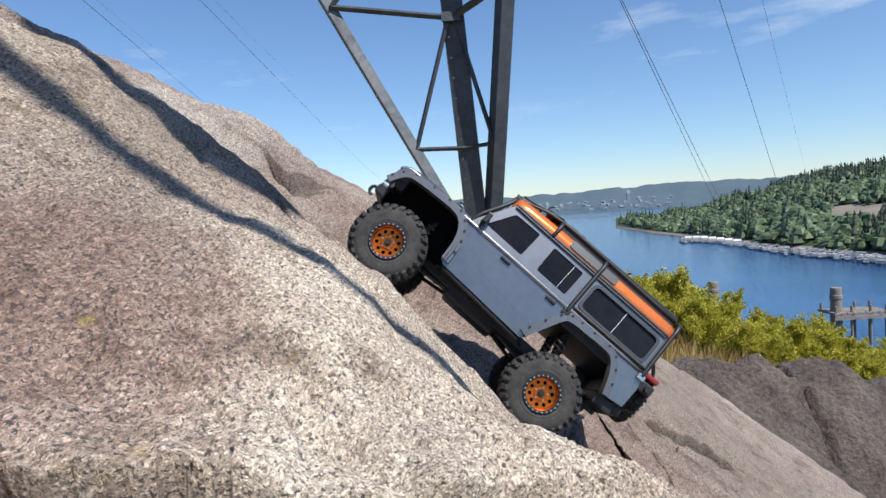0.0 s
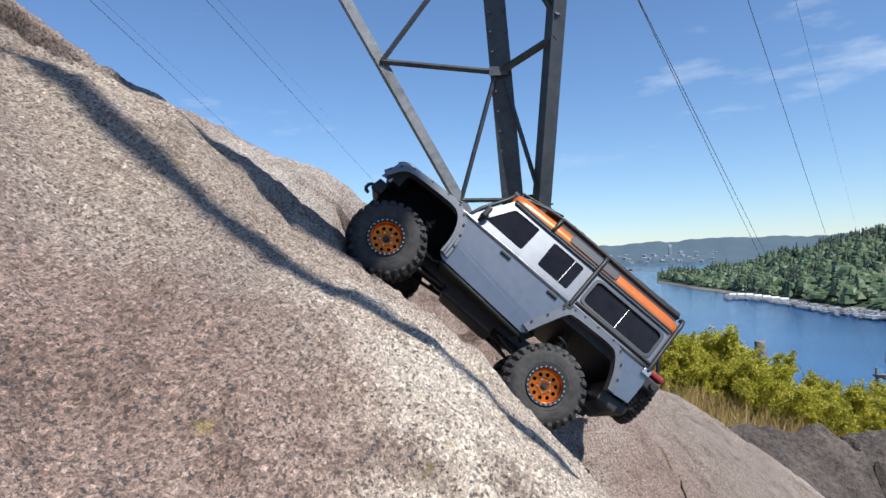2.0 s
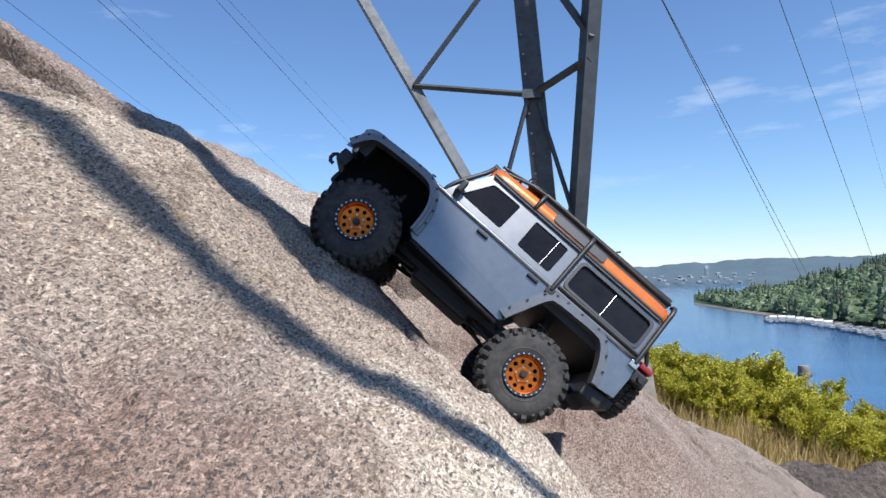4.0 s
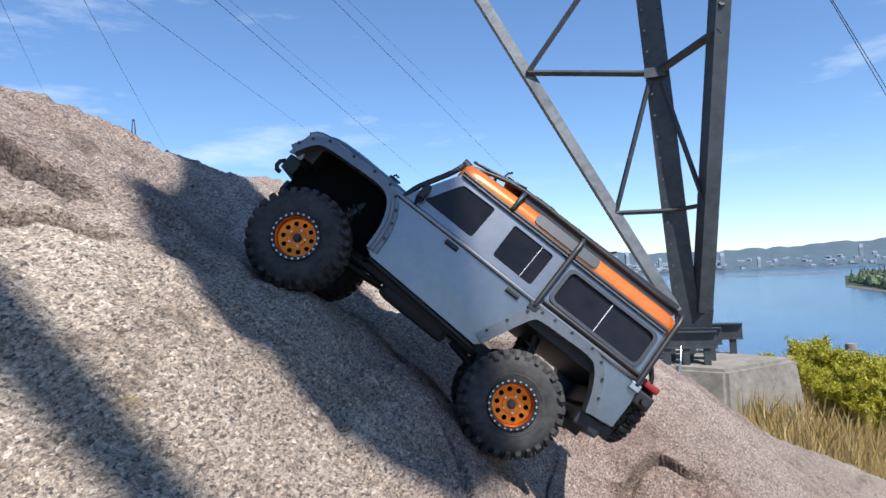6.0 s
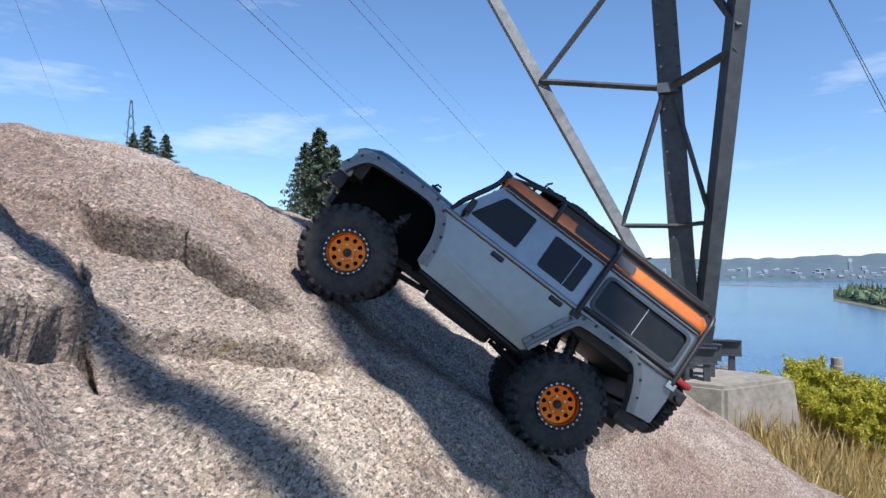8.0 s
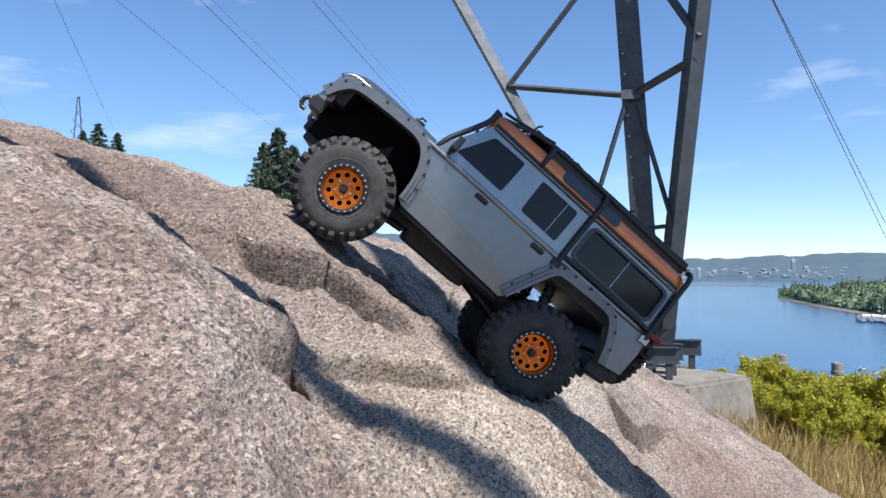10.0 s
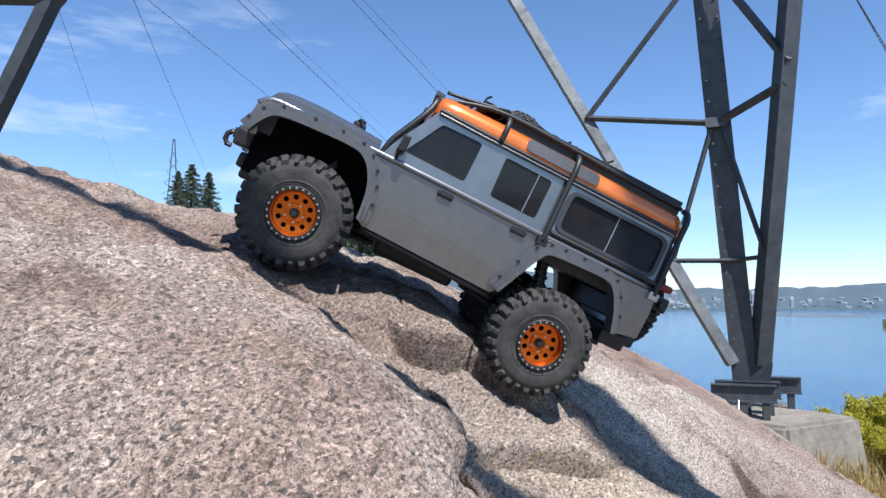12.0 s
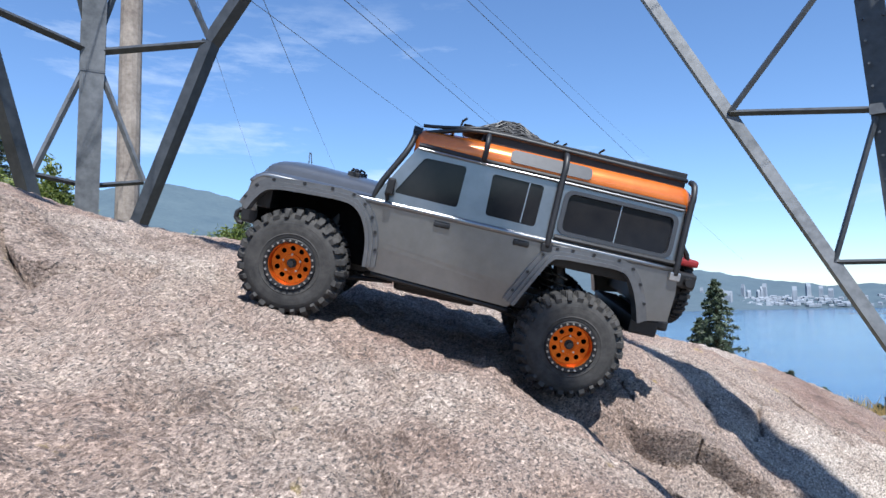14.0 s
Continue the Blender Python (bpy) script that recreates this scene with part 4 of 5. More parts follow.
# near end and far end: bearing, rise and distance
for (b1, e1), (b2, e2), near, far, r in (
    ((-15.3, 19.0), (-26.4, -8.6), 26, 180, 0.022), ((-15.6, 18.6), (-27.0, -8.6), 26, 180, 0.022),
    ((-23.3, 18.0), (-30.3, -9.2), 26, 180, 0.018), ((-26.6, 17.0), (-29.8, 1.0), 30, 180, 0.010),
    ((28.8, 18.6), (16.0, 7.0), 26, 170, 0.014), ((20.4, 19.5), (5.3, 3.2), 26, 170, 0.014),
    ((44.9, 22.2), (38.6, 9.0), 26, 170, 0.015), ((42.2, 23.0), (24.5, 10.5), 26, 170, 0.015),
    ((36.0, 25.0), (22.0, 13.5), 26, 170, 0.012), ((27.0, 26.5), (12.0, 12.0), 26, 170, 0.012), ((53.0, 27.0), (46.0, 9.5), 26, 170, 0.014),
):
    line_wire(bearing(b1, near * math.cos(radians(e1)), near * math.sin(radians(e1))), bearing(b2, far * math.cos(radians(e2)), far * math.sin(radians(e2))), r * 0.7, 0.4)


# ---- plants ----
def leaf_tuft(verts, faces, centre, spread, count, size, tall=1.0):
    for _ in range(count):
        d = Vector((random.gauss(0, 1), random.gauss(0, 1), random.gauss(0, tall))).normalized() * spread * random.random() ** 0.5
        p = centre + d
        u = Vector((random.gauss(0, 1), random.gauss(0, 1), random.gauss(0, 1))).normalized()
        v = u.cross(Vector((random.gauss(0, 1), random.gauss(0, 1), random.gauss(0, 1)))).normalized()
        k = len(verts)
        s = size * random.uniform(0.6, 1.3)
        verts += [p - u * s, p + v * s * 0.36, p + u * s, p - v * s * 0.36]
        faces.append((k, k + 1, k + 2, k + 3))


def make_shrub(high, wide, seed, leaf=0.052, leaves=None, label="yellow-green willow shrub with many thin upright stems"):
    """A willow-like shrub: thin stems that fan out from one root, with side shoots and tufts of narrow leaves along them."""
    random.seed(seed)
    shrub = new("shrub", None)
    verts, faces = [], []
    for k in range(17):
        turn, lean = k * 2.4 + random.uniform(-0.4, 0.4), (0.12 + 0.95 * random.random() ** 0.7) * wide
        tip = Vector((math.cos(turn) * lean, math.sin(turn) * lean, high * (1.06 - 0.42 * (lean / wide) ** 2) * random.uniform(0.72, 1.04)))
        mid = Vector((tip.x * 0.42, tip.y * 0.42, tip.z * 0.55))
        part("stem", bent_rod(bmesh.new(), (Vector((0, 0, -0.1)), mid, tip), 0.012, 5), TWIG, shrub)
        for j in range(11):
            u = j / 10
            at = mid.lerp(tip, u) if u > 0.25 else mid * (0.25 + 3.0 * u)
            leaf_tuft(verts, faces, at, wide * 0.24 * (1.1 - 0.72 * u), 46, leaf, 1.1)
            if j in (3, 5, 7, 8):
                shoot = Vector((random.gauss(0, 1), random.gauss(0, 1), 0.9)).normalized() * wide * 0.38 * (1.2 - 0.6 * u)
                for q in (0.5, 0.8, 1.1):
                    leaf_tuft(verts, faces, at + shoot * q, wide * 0.10, 16, leaf, 1.0)
    crown = soup("foliage", verts, faces, leaves or WILLOW)
    crown.parent = shrub
    return tagged(shrub, label, "shrub", "shrubs on the slope")


def make_conifer(high, wide, seed):
    random.seed(seed)
    tree = new("conifer", None)
    part("trunk", rod(bmesh.new(), (0, 0, -0.4), (0, 0, high * 0.97), high * 0.022, 0.01, 8), TWIG, tree)
    limbs = bmesh.new()
    verts, faces = [], []
    for k in range(120):
        u = (k + 0.5) / 120
        z = high * (0.10 + 0.88 * u)
        reach = wide * (1 - u) ** 0.85 * random.uniform(0.6, 1.15) + 0.05 * wide
        turn = k * 2.4 + random.uniform(-0.4, 0.4)
        tip = Vector((math.cos(turn) * reach, math.sin(turn) * reach, z - 0.16 * reach))
        rod(limbs, (0, 0, z), tip, high * 0.005, high * 0.001, 5)
        for j in range(7):
            leaf_tuft(verts, faces, Vector((0, 0, z)).lerp(tip, 0.16 + 0.14 * j), reach * 0.11 + 0.03 * wide, 13, high * 0.013, 0.5)
    part("branchwork", limbs, TWIG, tree)
    crown = soup("foliage", verts, faces, CONIFER)
    crown.parent = tree
    return tagged(tree, "dark green young fir with drooping limbs", "tree", "firs beyond the rock")


shrub_kinds = [make_shrub(2.1, 1.25, 3), make_shrub(1.7, 1.4, 8), make_shrub(2.5, 1.15, 12)]
bush = make_shrub(2.0, 1.4, 31, 0.05, GREEN_LEAF, "low green bush growing beyond the rock's crest")
conifer_kinds = [make_conifer(5.0, 1.65, 21), make_conifer(6.5, 1.9, 22)]
random.seed(5)


def on_ground(turn, far):
    p = bearing(turn, far)
    return Vector((p.x, p.y, float(ground_height(np.array(p.x), np.array(p.y)))))


def set_down(ob, p, scale=1.0, sink=0.0):
    m = Matrix.Translation(p - Vector((0, 0, sink))) @ Matrix.Rotation(random.random() * math.tau, 4, "Z")
    made = copy_thing(ob, m)
    made.scale = (scale, scale, scale * random.uniform(0.9, 1.1))
    return made


for turn, far, scale in [(-17.0 - 1.05 * k + random.uniform(-0.5, 0.5), random.uniform(13.0, 19.0), random.uniform(0.52, 0.90)) for k in range(26)] + [(-15.0 - 1.6 * k, random.uniform(20.0, 24.0), random.uniform(0.65, 0.95)) for k in range(18)] + [(-11.5 - 1.2 * k, random.uniform(12.0, 14.5), random.uniform(0.4, 0.6)) for k in range(7)]:
    set_down(random.choice(shrub_kinds), on_ground(turn, far), scale)
for turn, far, scale in ((50.5, 16, 0.95), (48.9, 17, 1.0), (51.7, 17, 0.85), (47.2, 18, 0.9), (64.0, 17, 1.3), (66.0, 18, 1.5)):
    set_down(bush, on_ground(turn, far), scale)
for turn, far, top in ((8.5, 30.0, 1.9), (9.6, 34.0, 0.4), (4.6, 40.0, -4.6), (3.1, 42.0, -4.9), (2.0, 44.0, -5.4), (0.8, 46.0, -5.9), (-0.8, 47.0, -6.7), (-2.6, 48.0, -7.4), (5.6, 38.0, -4.3), (6.6, 39.0, -4.6), (-4.2, 48.0, -7.8),
                       (41.0, 45.0, 11.8), (42.0, 48.0, 10.9), (39.6, 50.0, 11.0), (27.2, 40.0, 12.0), (26.0, 42.0, 11.0), (28.3, 44.0, 10.9), (48.5, 30.0, 9.0), (64.5, 24.0, 13.2), (66.0, 26.0, 15.0), (62.6, 25.0, 11.0), (61.6, 27.0, 10.0)):
    p = on_ground(turn, far)
    z = far * math.tan(radians(top))
    kind = conifer_kinds[0 if random.random() < 0.5 else 1]
    high = 5.0 if kind is conifer_kinds[0] else 6.5
    set_down(kind, p, max(0.5, (z - p.z) / high), 0.1)
for ob in (*shrub_kinds, *conifer_kinds, bush):
    for o in (*ob.children_recursive, ob):
        bpy.data.objects.remove(o)


def build_grass():
    verts, faces = [], []
    for _ in range(17000):
        turn, far = random.uniform(-45, 3), random.uniform(7.5, 20.0)
        p = on_ground(turn, far)
        if p.x < 1.2 and p.y < 13.0:
            continue
        h, lean = random.uniform(0.2, 0.55), Vector((random.gauss(0, 0.12), random.gauss(0, 0.12), 0))
        side = Vector((random.gauss(0, 1), random.gauss(0, 1), 0)).normalized() * 0.012
        k = len(verts)
        verts += [p - side, p + side, p + lean * 0.5 + side * 0.7 + Vector((0, 0, h * 0.6)), p + lean + Vector((0, 0, h)), p + lean * 0.5 - side * 0.7 + Vector((0, 0, h * 0.6))]
        faces.append((k, k + 1, k + 2, k + 3, k + 4))
    tagged(soup("dry_grass", verts, faces, STRAW), "tall straw-coloured dry grass on the slope", "grass", kind="stuff")


build_grass()


def build_outcrop():
    """The lower brown rock, coloured darker for its shade, between the granite and the shrubs: humped slabs split by
    clefts.
    """
    gx, gy = np.meshgrid(np.linspace(1.0, 11.0, 420), np.linspace(4.2, 10.5, 270), indexing="ij")
    line = 6.1 + 0.12 * (gx - 2.0) + 0.5 * fractal(gx, gx * 0.3, 0.5, 2)
    fall = np.where(gy < line, np.clip((line - gy) / 2.2, 0, 1) ** 1.2 * 2.2, np.clip((gy - line) / 3.5, 0, 1) * 2.2)
    z = -1.46 - 0.275 * np.clip(gx - 2.3, 0, 9) - 1.2 * np.clip(1.9 - gx, 0, 2) - fall
    # slabs lie along the slope, each tilted a little and split from the next
    run = 0.62 * gx + 1.55 * gy + 0.8 * fractal(gx, gy, 0.7, 3)
    slab = run - np.floor(run)
    z = z + 0.24 * (slab - 0.5) - 0.42 * np.exp(-(np.minimum(slab, 1 - slab) / 0.06) ** 2)
    z = z + 0.22 * fractal(gx, gy, 1.1, 6, 0.6) - 0.5 * np.clip(0.07 - np.abs(fractal(gx + 4, gy, 0.9, 4)), 0, 1) * 4
    edge = np.clip(np.minimum(np.minimum(gx - 1.0, 11.0 - gx), np.minimum(gy - 4.2, 10.5 - gy)) / 0.7, 0, 1)
    z = z - 2.0 * (1 - edge)
    outcrop = sheet("rock_outcrop", gx, gy, z, SHADED_ROCK)
    tagged(outcrop, "brown rugged rock outcrop below the granite slope, darkened for cast shade", "rock", kind="structure")


build_outcrop()


def build_far_pylon():
    pylon = new("far_pylon", None)
    base = bearing(42.2, 150.0)
    pylon.location = (base.x, base.y, 150 * math.tan(radians(9.0)))
    side = bearing(42.2 + 90, 1.0)
    tip = Vector((0, 0, 12.2))
    for s in (-1, 1):
        part("leg", rod(bmesh.new(), side * s * 2.2 - Vector((0, 0, 20)), tip + side * s * 0.15, 0.11, sides=5), SHADED_GALVANISED, pylon)
        for k in range(5):
            u, w = k / 5, (k + 1) / 5
            part("brace", rod(bmesh.new(), (side * s * 2.2).lerp(tip, u), (side * -s * 2.2).lerp(tip, w), 0.045, sides=4), SHADED_GALVANISED, pylon)
    tagged(pylon, "slim grey lattice pylon in the distance", "pylon")


build_far_pylon()


# ---- the toy truck ----
# Its space: x ahead, y to its left, z up, metres, the wheels' axles near z = -0.02.
ARCH_FRONT = ((0.216, 0.048), (0.206, 0.066), (0.192, 0.076), (0.150, 0.0795), (0.115, 0.080), (0.100, 0.074), (0.090, 0.060), (0.084, 0.040), (0.082, 0.014))
ARCH_REAR = ((-0.085, 0.008), (-0.098, 0.036), (-0.113, 0.065), (-0.124, 0.0705), (-0.150, 0.072), (-0.185, 0.0725), (-0.199, 0.066), (-0.211, 0.045), (-0.219, 0.020))
TYRE_R = 0.061


def curve_through(points, steps=4):
    """A smooth line through points."""
    out = []
    n = len(points)
    for k in range(n - 1):
        p0, p1, p2, p3 = (Vector(points[min(max(k + d, 0), n - 1)]) for d in (-1, 0, 1, 2))
        for j in range(steps):
            u = j / steps
            out.append(0.5 * (2 * p1 + (p2 - p0) * u + (2 * p0 - 5 * p1 + 4 * p2 - p3) * u * u + (3 * p1 - p0 - 3 * p2 + p3) * u ** 3))
    out.append(Vector(points[-1]))
    return out


def outward(points, d):
    """The line moved sideways by d, away from its inside."""
    out = []
    for k, p in enumerate(points):
        way = (points[min(k + 1, len(points) - 1)] - points[max(k - 1, 0)]).normalized()
        out.append(p + Vector((way.y, -way.x)) * d)
    return out


def build_truck():
    truck = new("toy_truck", None)
    front, rear = curve_through(ARCH_FRONT), curve_through(ARCH_REAR)
    # side panels below the waistline, with both wheel arches cut out
    lower = [(0.225, 0.046), *[tuple(p) for p in front], (0.074, 0.009), (-0.080, 0.003), *[tuple(p) for p in rear], (-0.226, 0.022), (-0.2545, 0.027), (-0.2555, 0.060), (-0.2515, 0.088), (0.085, 0.0885), (0.207, 0.0895), (0.219, 0.082)]
    for s in (-1, 1):
        bm = plate(bmesh.new(), lower, [], lambda u, v, d, s=s: Vector((u, s * (0.1035 - 0.05 * max(0.0, 0.03 - v) - d), v)), 0.003)
        part("side_panel", bm, SILVER, truck, "plain silver-grey painted side panel")
        # rounded shoulder along the waistline and the wing's top
        bent = curve_through(((0.2195, 0.1005, 0.078), (0.208, 0.1005, 0.0875), (0.175, 0.1015, 0.0885), (0.085, 0.1030, 0.0870), (0.0, 0.1035, 0.0865), (-0.100, 0.1035, 0.0855), (-0.252, 0.1030, 0.0860)), 3)
        part("waistline", bent_rod(bmesh.new(), [(p.x, s * p.y, p.z) for p in bent], 0.0035, 10), SILVER, truck, "rounded bright silver shoulder line", smooth=True)
        # cabin sides with their window openings
        wins = [rounded(w, r) for w, r in ((((0.067, 0.101), (-0.0030, 0.0998), (-0.0045, 0.1465), (0.042, 0.146)), 0.004), (((-0.0345, 0.0988), (-0.0895, 0.0978), (-0.0908, 0.1445), (-0.0337, 0.1455)), 0.004), (((-0.118, 0.1005), (-0.235, 0.0995), (-0.236, 0.142), (-0.119, 0.143)), 0.008))]
        outline = [(0.089, 0.088), (-0.2515, 0.087), (-0.244, 0.157), (0.050, 0.159), (0.0475, 0.158)]

        def lean(u, v, d, s=s):
            return Vector((u, s * (0.1035 - 0.12 * (v - 0.088) - d), v))

        part("cabin_side", plate(bmesh.new(), outline[:4], wins, lean, 0.0035), SILVER, truck, "silver-grey cabin side with dark windows")
        for w in wins:
            part("window", plate(bmesh.new(), w, [], lambda u, v, d, f=lean: f(u, v, d + 0.0018), 0.001), SMOKED, truck, "smoked black side window")
        for (bx, blo, bhi) in ((-0.0735, 0.099, 0.1445), (-0.1766, 0.100, 0.1425)):
            part("window_divider", rod(bmesh.new(), lean(bx, blo, 0.0008), lean(bx - 0.0015, bhi, 0.0008), 0.0006, sides=6), STEEL, truck)
        # a raised frame round the long rear window, and the dark sill below it
        ring = rounded(((-0.113, 0.0965), (-0.2400, 0.0955), (-0.2410, 0.146), (-0.114, 0.147)), 0.011)
        part("window_frame", plate(bmesh.new(), ring, [wins[2]], lambda u, v, d, f=lean: f(u, v, d - 0.0022), 0.0025), WINDOW_FRAME, truck, "grey moulded frame round the rear side window")
        part("window_sill", bent_rod(bmesh.new(), [lean(u, 0.0925, -0.002) for u in (-0.112, -0.15, -0.2, -0.245)], 0.003, 8), BLACK, truck)
        # gutter, handles, mirror, hinges
        part("gutter", bent_rod(bmesh.new(), [lean(u, v, -0.0015) for u, v in ((0.051, 0.1585), (0.0, 0.1575), (-0.1, 0.1570), (-0.244, 0.1555))], 0.0028, 8), BLACK, truck, "dark roof gutter")
        part("gutter_lip", bent_rod(bmesh.new(), [lean(u, v, -0.003) for u, v in ((0.050, 0.1550), (0.0, 0.1540), (-0.1, 0.1535), (-0.243, 0.1520))], 0.0012, 6), SILVER, truck)
        for hx, hz in ((0.0086, 0.0775), (-0.0790, 0.0770)):
            handle = block(bmesh.new(), (hx - 0.009, 0.1035, hz - 0.0022), (hx + 0.009, 0.1072, hz + 0.0022), 0.0009)
            block(handle, (hx - 0.0085, 0.1030, hz - 0.0035), (hx + 0.0085, 0.1045, hz + 0.0035), 0.0005)
            bmesh.ops.scale(handle, vec=(1, s, 1), verts=handle.verts[:])
            part("door_handle", handle, BLACK, truck, "small black door handle")
        mirror = bmesh.new()
        bent_rod(mirror, ((0.072, s * 0.104, 0.092), (0.0735, s * 0.112, 0.098), (0.0725, s * 0.116, 0.104)), 0.0022, 8)
        block(mirror, (0.0665, s * 0.112 - 0.006, 0.098), (0.0745, s * 0.112 + 0.006, 0.1165), 0.002)
        part("mirror", mirror, BLACK, truck, "black door mirror on a short arm")
        # wheel-arch flares with their bolts
        for arch, where in ((front, "front"), (rear, "rear")):
            lip = outward(arch, 0.0125)
            flare = ribbon(bmesh.new(), arch, lip, s * 0.1030, s * 0.1085)
            ribbon(flare, outward(arch, -0.0005), outward(arch, 0.0035), s * 0.095, s * 0.1165)
            ribbon(flare, outward(arch, 0.0030), outward(arch, 0.0075), s * 0.104, s * 0.1128)
            part("wheel_arch_flare", flare, FLARE, truck, "grey wheel-arch flare with black bolts", smooth=False)
            for k in range(2, len(arch) - 1, max(1, len(arch) // 10)):
                at = outward(arch, 0.0102)[k]
                part("flare_bolt", rod(bmesh.new(), (at.x, s * 0.1080, at.y), (at.x, s * 0.1105, at.y), 0.0019, sides=6), BLACK, truck)
        # cage bars: up the windscreen pillar, hoops from the rack to the waist
        part("pillar_bar", bent_rod(bmesh.new(), [(x, s * y, z) for x, y, z in curve_through(((0.087, 0.100, 0.089), (0.0855, 0.1005, 0.098), (0.081, 0.0995, 0.112), (0.066, 0.096, 0.142), (0.0605, 0.092, 0.156), (0.058, 0.086, 0.168)), 3)], 0.0034, 10), BLACK, truck, "black tubular cage bar along the windscreen pillar", smooth=True)
        for hx, foot in ((-0.107, 0.0800), (-0.2485, 0.0800)):
            part("hoop", bent_rod(bmesh.new(), [(x, s * y, z) for x, y, z in curve_through(((hx, 0.1065, foot), (hx, 0.1065, 0.095), (hx - 0.0005, 0.101, 0.150), (hx - 0.001, 0.099, 0.170), (hx - 0.001, 0.092, 0.1815), (hx - 0.001, 0.080, 0.1848)), 3)], 0.0034, 10), BLACK, truck, "black tubular hoop from roof rack to waistline", smooth=True)
            part("hoop_foot", block(bmesh.new(), (hx - 0.006, min(s * 0.1035, s * 0.109), foot - 0.006), (hx + 0.006, max(s * 0.1035, s * 0.109), foot + 0.003), 0.001), STEEL if hx < -0.2 else BLACK, truck)
        part("short_hoop", bent_rod(bmesh.new(), [(x, s * y, z) for x, y, z in curve_through(((-0.0205, 0.0985, 0.1565), (-0.0205, 0.0990, 0.171), (-0.0205, 0.093, 0.183), (-0.0205, 0.080, 0.187)), 3)], 0.003, 10), BLACK, truck, smooth=True)
        # rock slider under the door
        part("slider", bent_rod(bmesh.new(), [(x, s * y, z) for x, y, z in ((0.080, 0.085, 0.002), (0.070, 0.097, 0.006), (-0.078, 0.097, -0.001), (-0.088, 0.085, -0.004))], 0.0034, 8), BLACK, truck, "black tubular rock slider", smooth=True)
        # quarter-light panel of grey metal on the roof's side
        curved = rounded(((-0.048, 0.1625), (-0.138, 0.1615), (-0.138, 0.1755), (-0.048, 0.1765)), 0.006)
        part("roof_side_window", plate(bmesh.new(), curved, [], lambda u, v, d, s=s: Vector((u, s * (0.1006 - 0.42 * (v - 0.160) - d), v)), 0.003), WINDOW_FRAME, truck, "long grey glazed panel in the orange roof edge")
    # orange roof, rounded along its sides
    section = [(0.0965, 0.1560), (0.0978, 0.1600), (0.0970, 0.1665), (0.0935, 0.1730), (0.087, 0.1775), (0.070, 0.1805), (0.03, 0.1815)]
    section = section + [(-y, z) for y, z in section[::-1]]
    roof = bmesh.new()
    rows = [[roof.verts.new((x, y * grow, z + dz)) for y, z in section] for x, grow, dz in ((0.056, 0.93, -0.006), (0.050, 0.97, -0.002), (0.03, 0.985, -0.001), (-0.02, 1.0, 0.0), (-0.12, 1.0, 0.0), (-0.22, 0.995, -0.0005), (-0.243, 0.985, -0.001), (-0.2505, 0.96, -0.005), (-0.2515, 0.93, -0.011))]
    for one, two in zip(rows, rows[1:]):
        for k in range(len(section) - 1):
            roof.faces.new((one[k], one[k + 1], two[k + 1], two[k]))
    for row in rows:
        roof.faces.new((row[0], row[-1], rows[rows.index(row) - 1][-1], rows[rows.index(row) - 1][0])) if rows.index(row) else None
    roof.faces.new(rows[0])
    roof.faces.new(rows[-1][::-1])
    bmesh.ops.recalc_face_normals(roof, faces=roof.faces[:])
    part("roof", roof, ORANGE, truck, "glossy orange roof with rounded edges", smooth=True)
    # bonnet with its raised middle, between the wings
    bonnet = bmesh.new()
    ys = (-0.1005, -0.094, -0.084, -0.076, -0.066, -0.052, -0.03, 0.0, 0.03, 0.052, 0.066, 0.076, 0.084, 0.094, 0.1005)
    hs = (-0.0015, 0.0004, 0.0006, -0.0026, 0.0080, 0.0118, 0.0135, 0.0140, 0.0135, 0.0118, 0.0080, -0.0026, 0.0006, 0.0004, -0.0015)
    rows = []
    for x, z, grow in ((0.2260, 0.052, 0.0), (0.2245, 0.070, 0.0), (0.2210, 0.081, 0.4), (0.2150, 0.0868, 0.85), (0.207, 0.0885, 1.05), (0.195, 0.0892, 1.15), (0.17, 0.0895, 1.2), (0.12, 0.0890, 1.1), (0.093, 0.0885, 1.0)):
        rows.append([bonnet.verts.new((x - 0.004 * abs(y / 0.1) ** 3, y, z + h * grow)) for y, h in zip(ys, hs)])
    for one, two in zip(rows, rows[1:]):
        for k in range(len(ys) - 1):
            bonnet.faces.new((one[k], one[k + 1], two[k + 1], two[k]))
    bmesh.ops.recalc_face_normals(bonnet, faces=bonnet.faces[:])
    hood = part("bonnet", bonnet, SILVER, truck, "silver-grey bonnet with a raised centre", smooth=True)
    if hood.data.polygons[20].normal.z < 0:
        hood.data.flip_normals()
    for y in (-0.03, 0.008, 0.034):
        latch = bmesh.new()
        bent_rod(latch, ((0.128, y, 0.106), (0.124, y + 0.004, 0.112), (0.118, y + 0.012, 0.110)), 0.0014, 6)
        block(latch, (0.116, y - 0.004, 0.103), (0.130, y + 0.004, 0.1085), 0.001)
        part("bonnet_latch", latch, BLACK, truck, "small black catch on the bonnet")
    # windscreen, rear wall, floor of the cabin
    screen = rounded(((-0.090, 0.094), (0.090, 0.094), (0.084, 0.153), (-0.084, 0.153)), 0.004)
    hole = rounded(((-0.082, 0.100), (0.082, 0.100), (0.078, 0.147), (-0.078, 0.147)), 0.005)
    part("windscreen_frame", plate(bmesh.new(), screen, [hole], lambda u, v, d: Vector((0.0875 - 0.58 * (v - 0.090) - d, u, v)), 0.004), SILVER, truck)
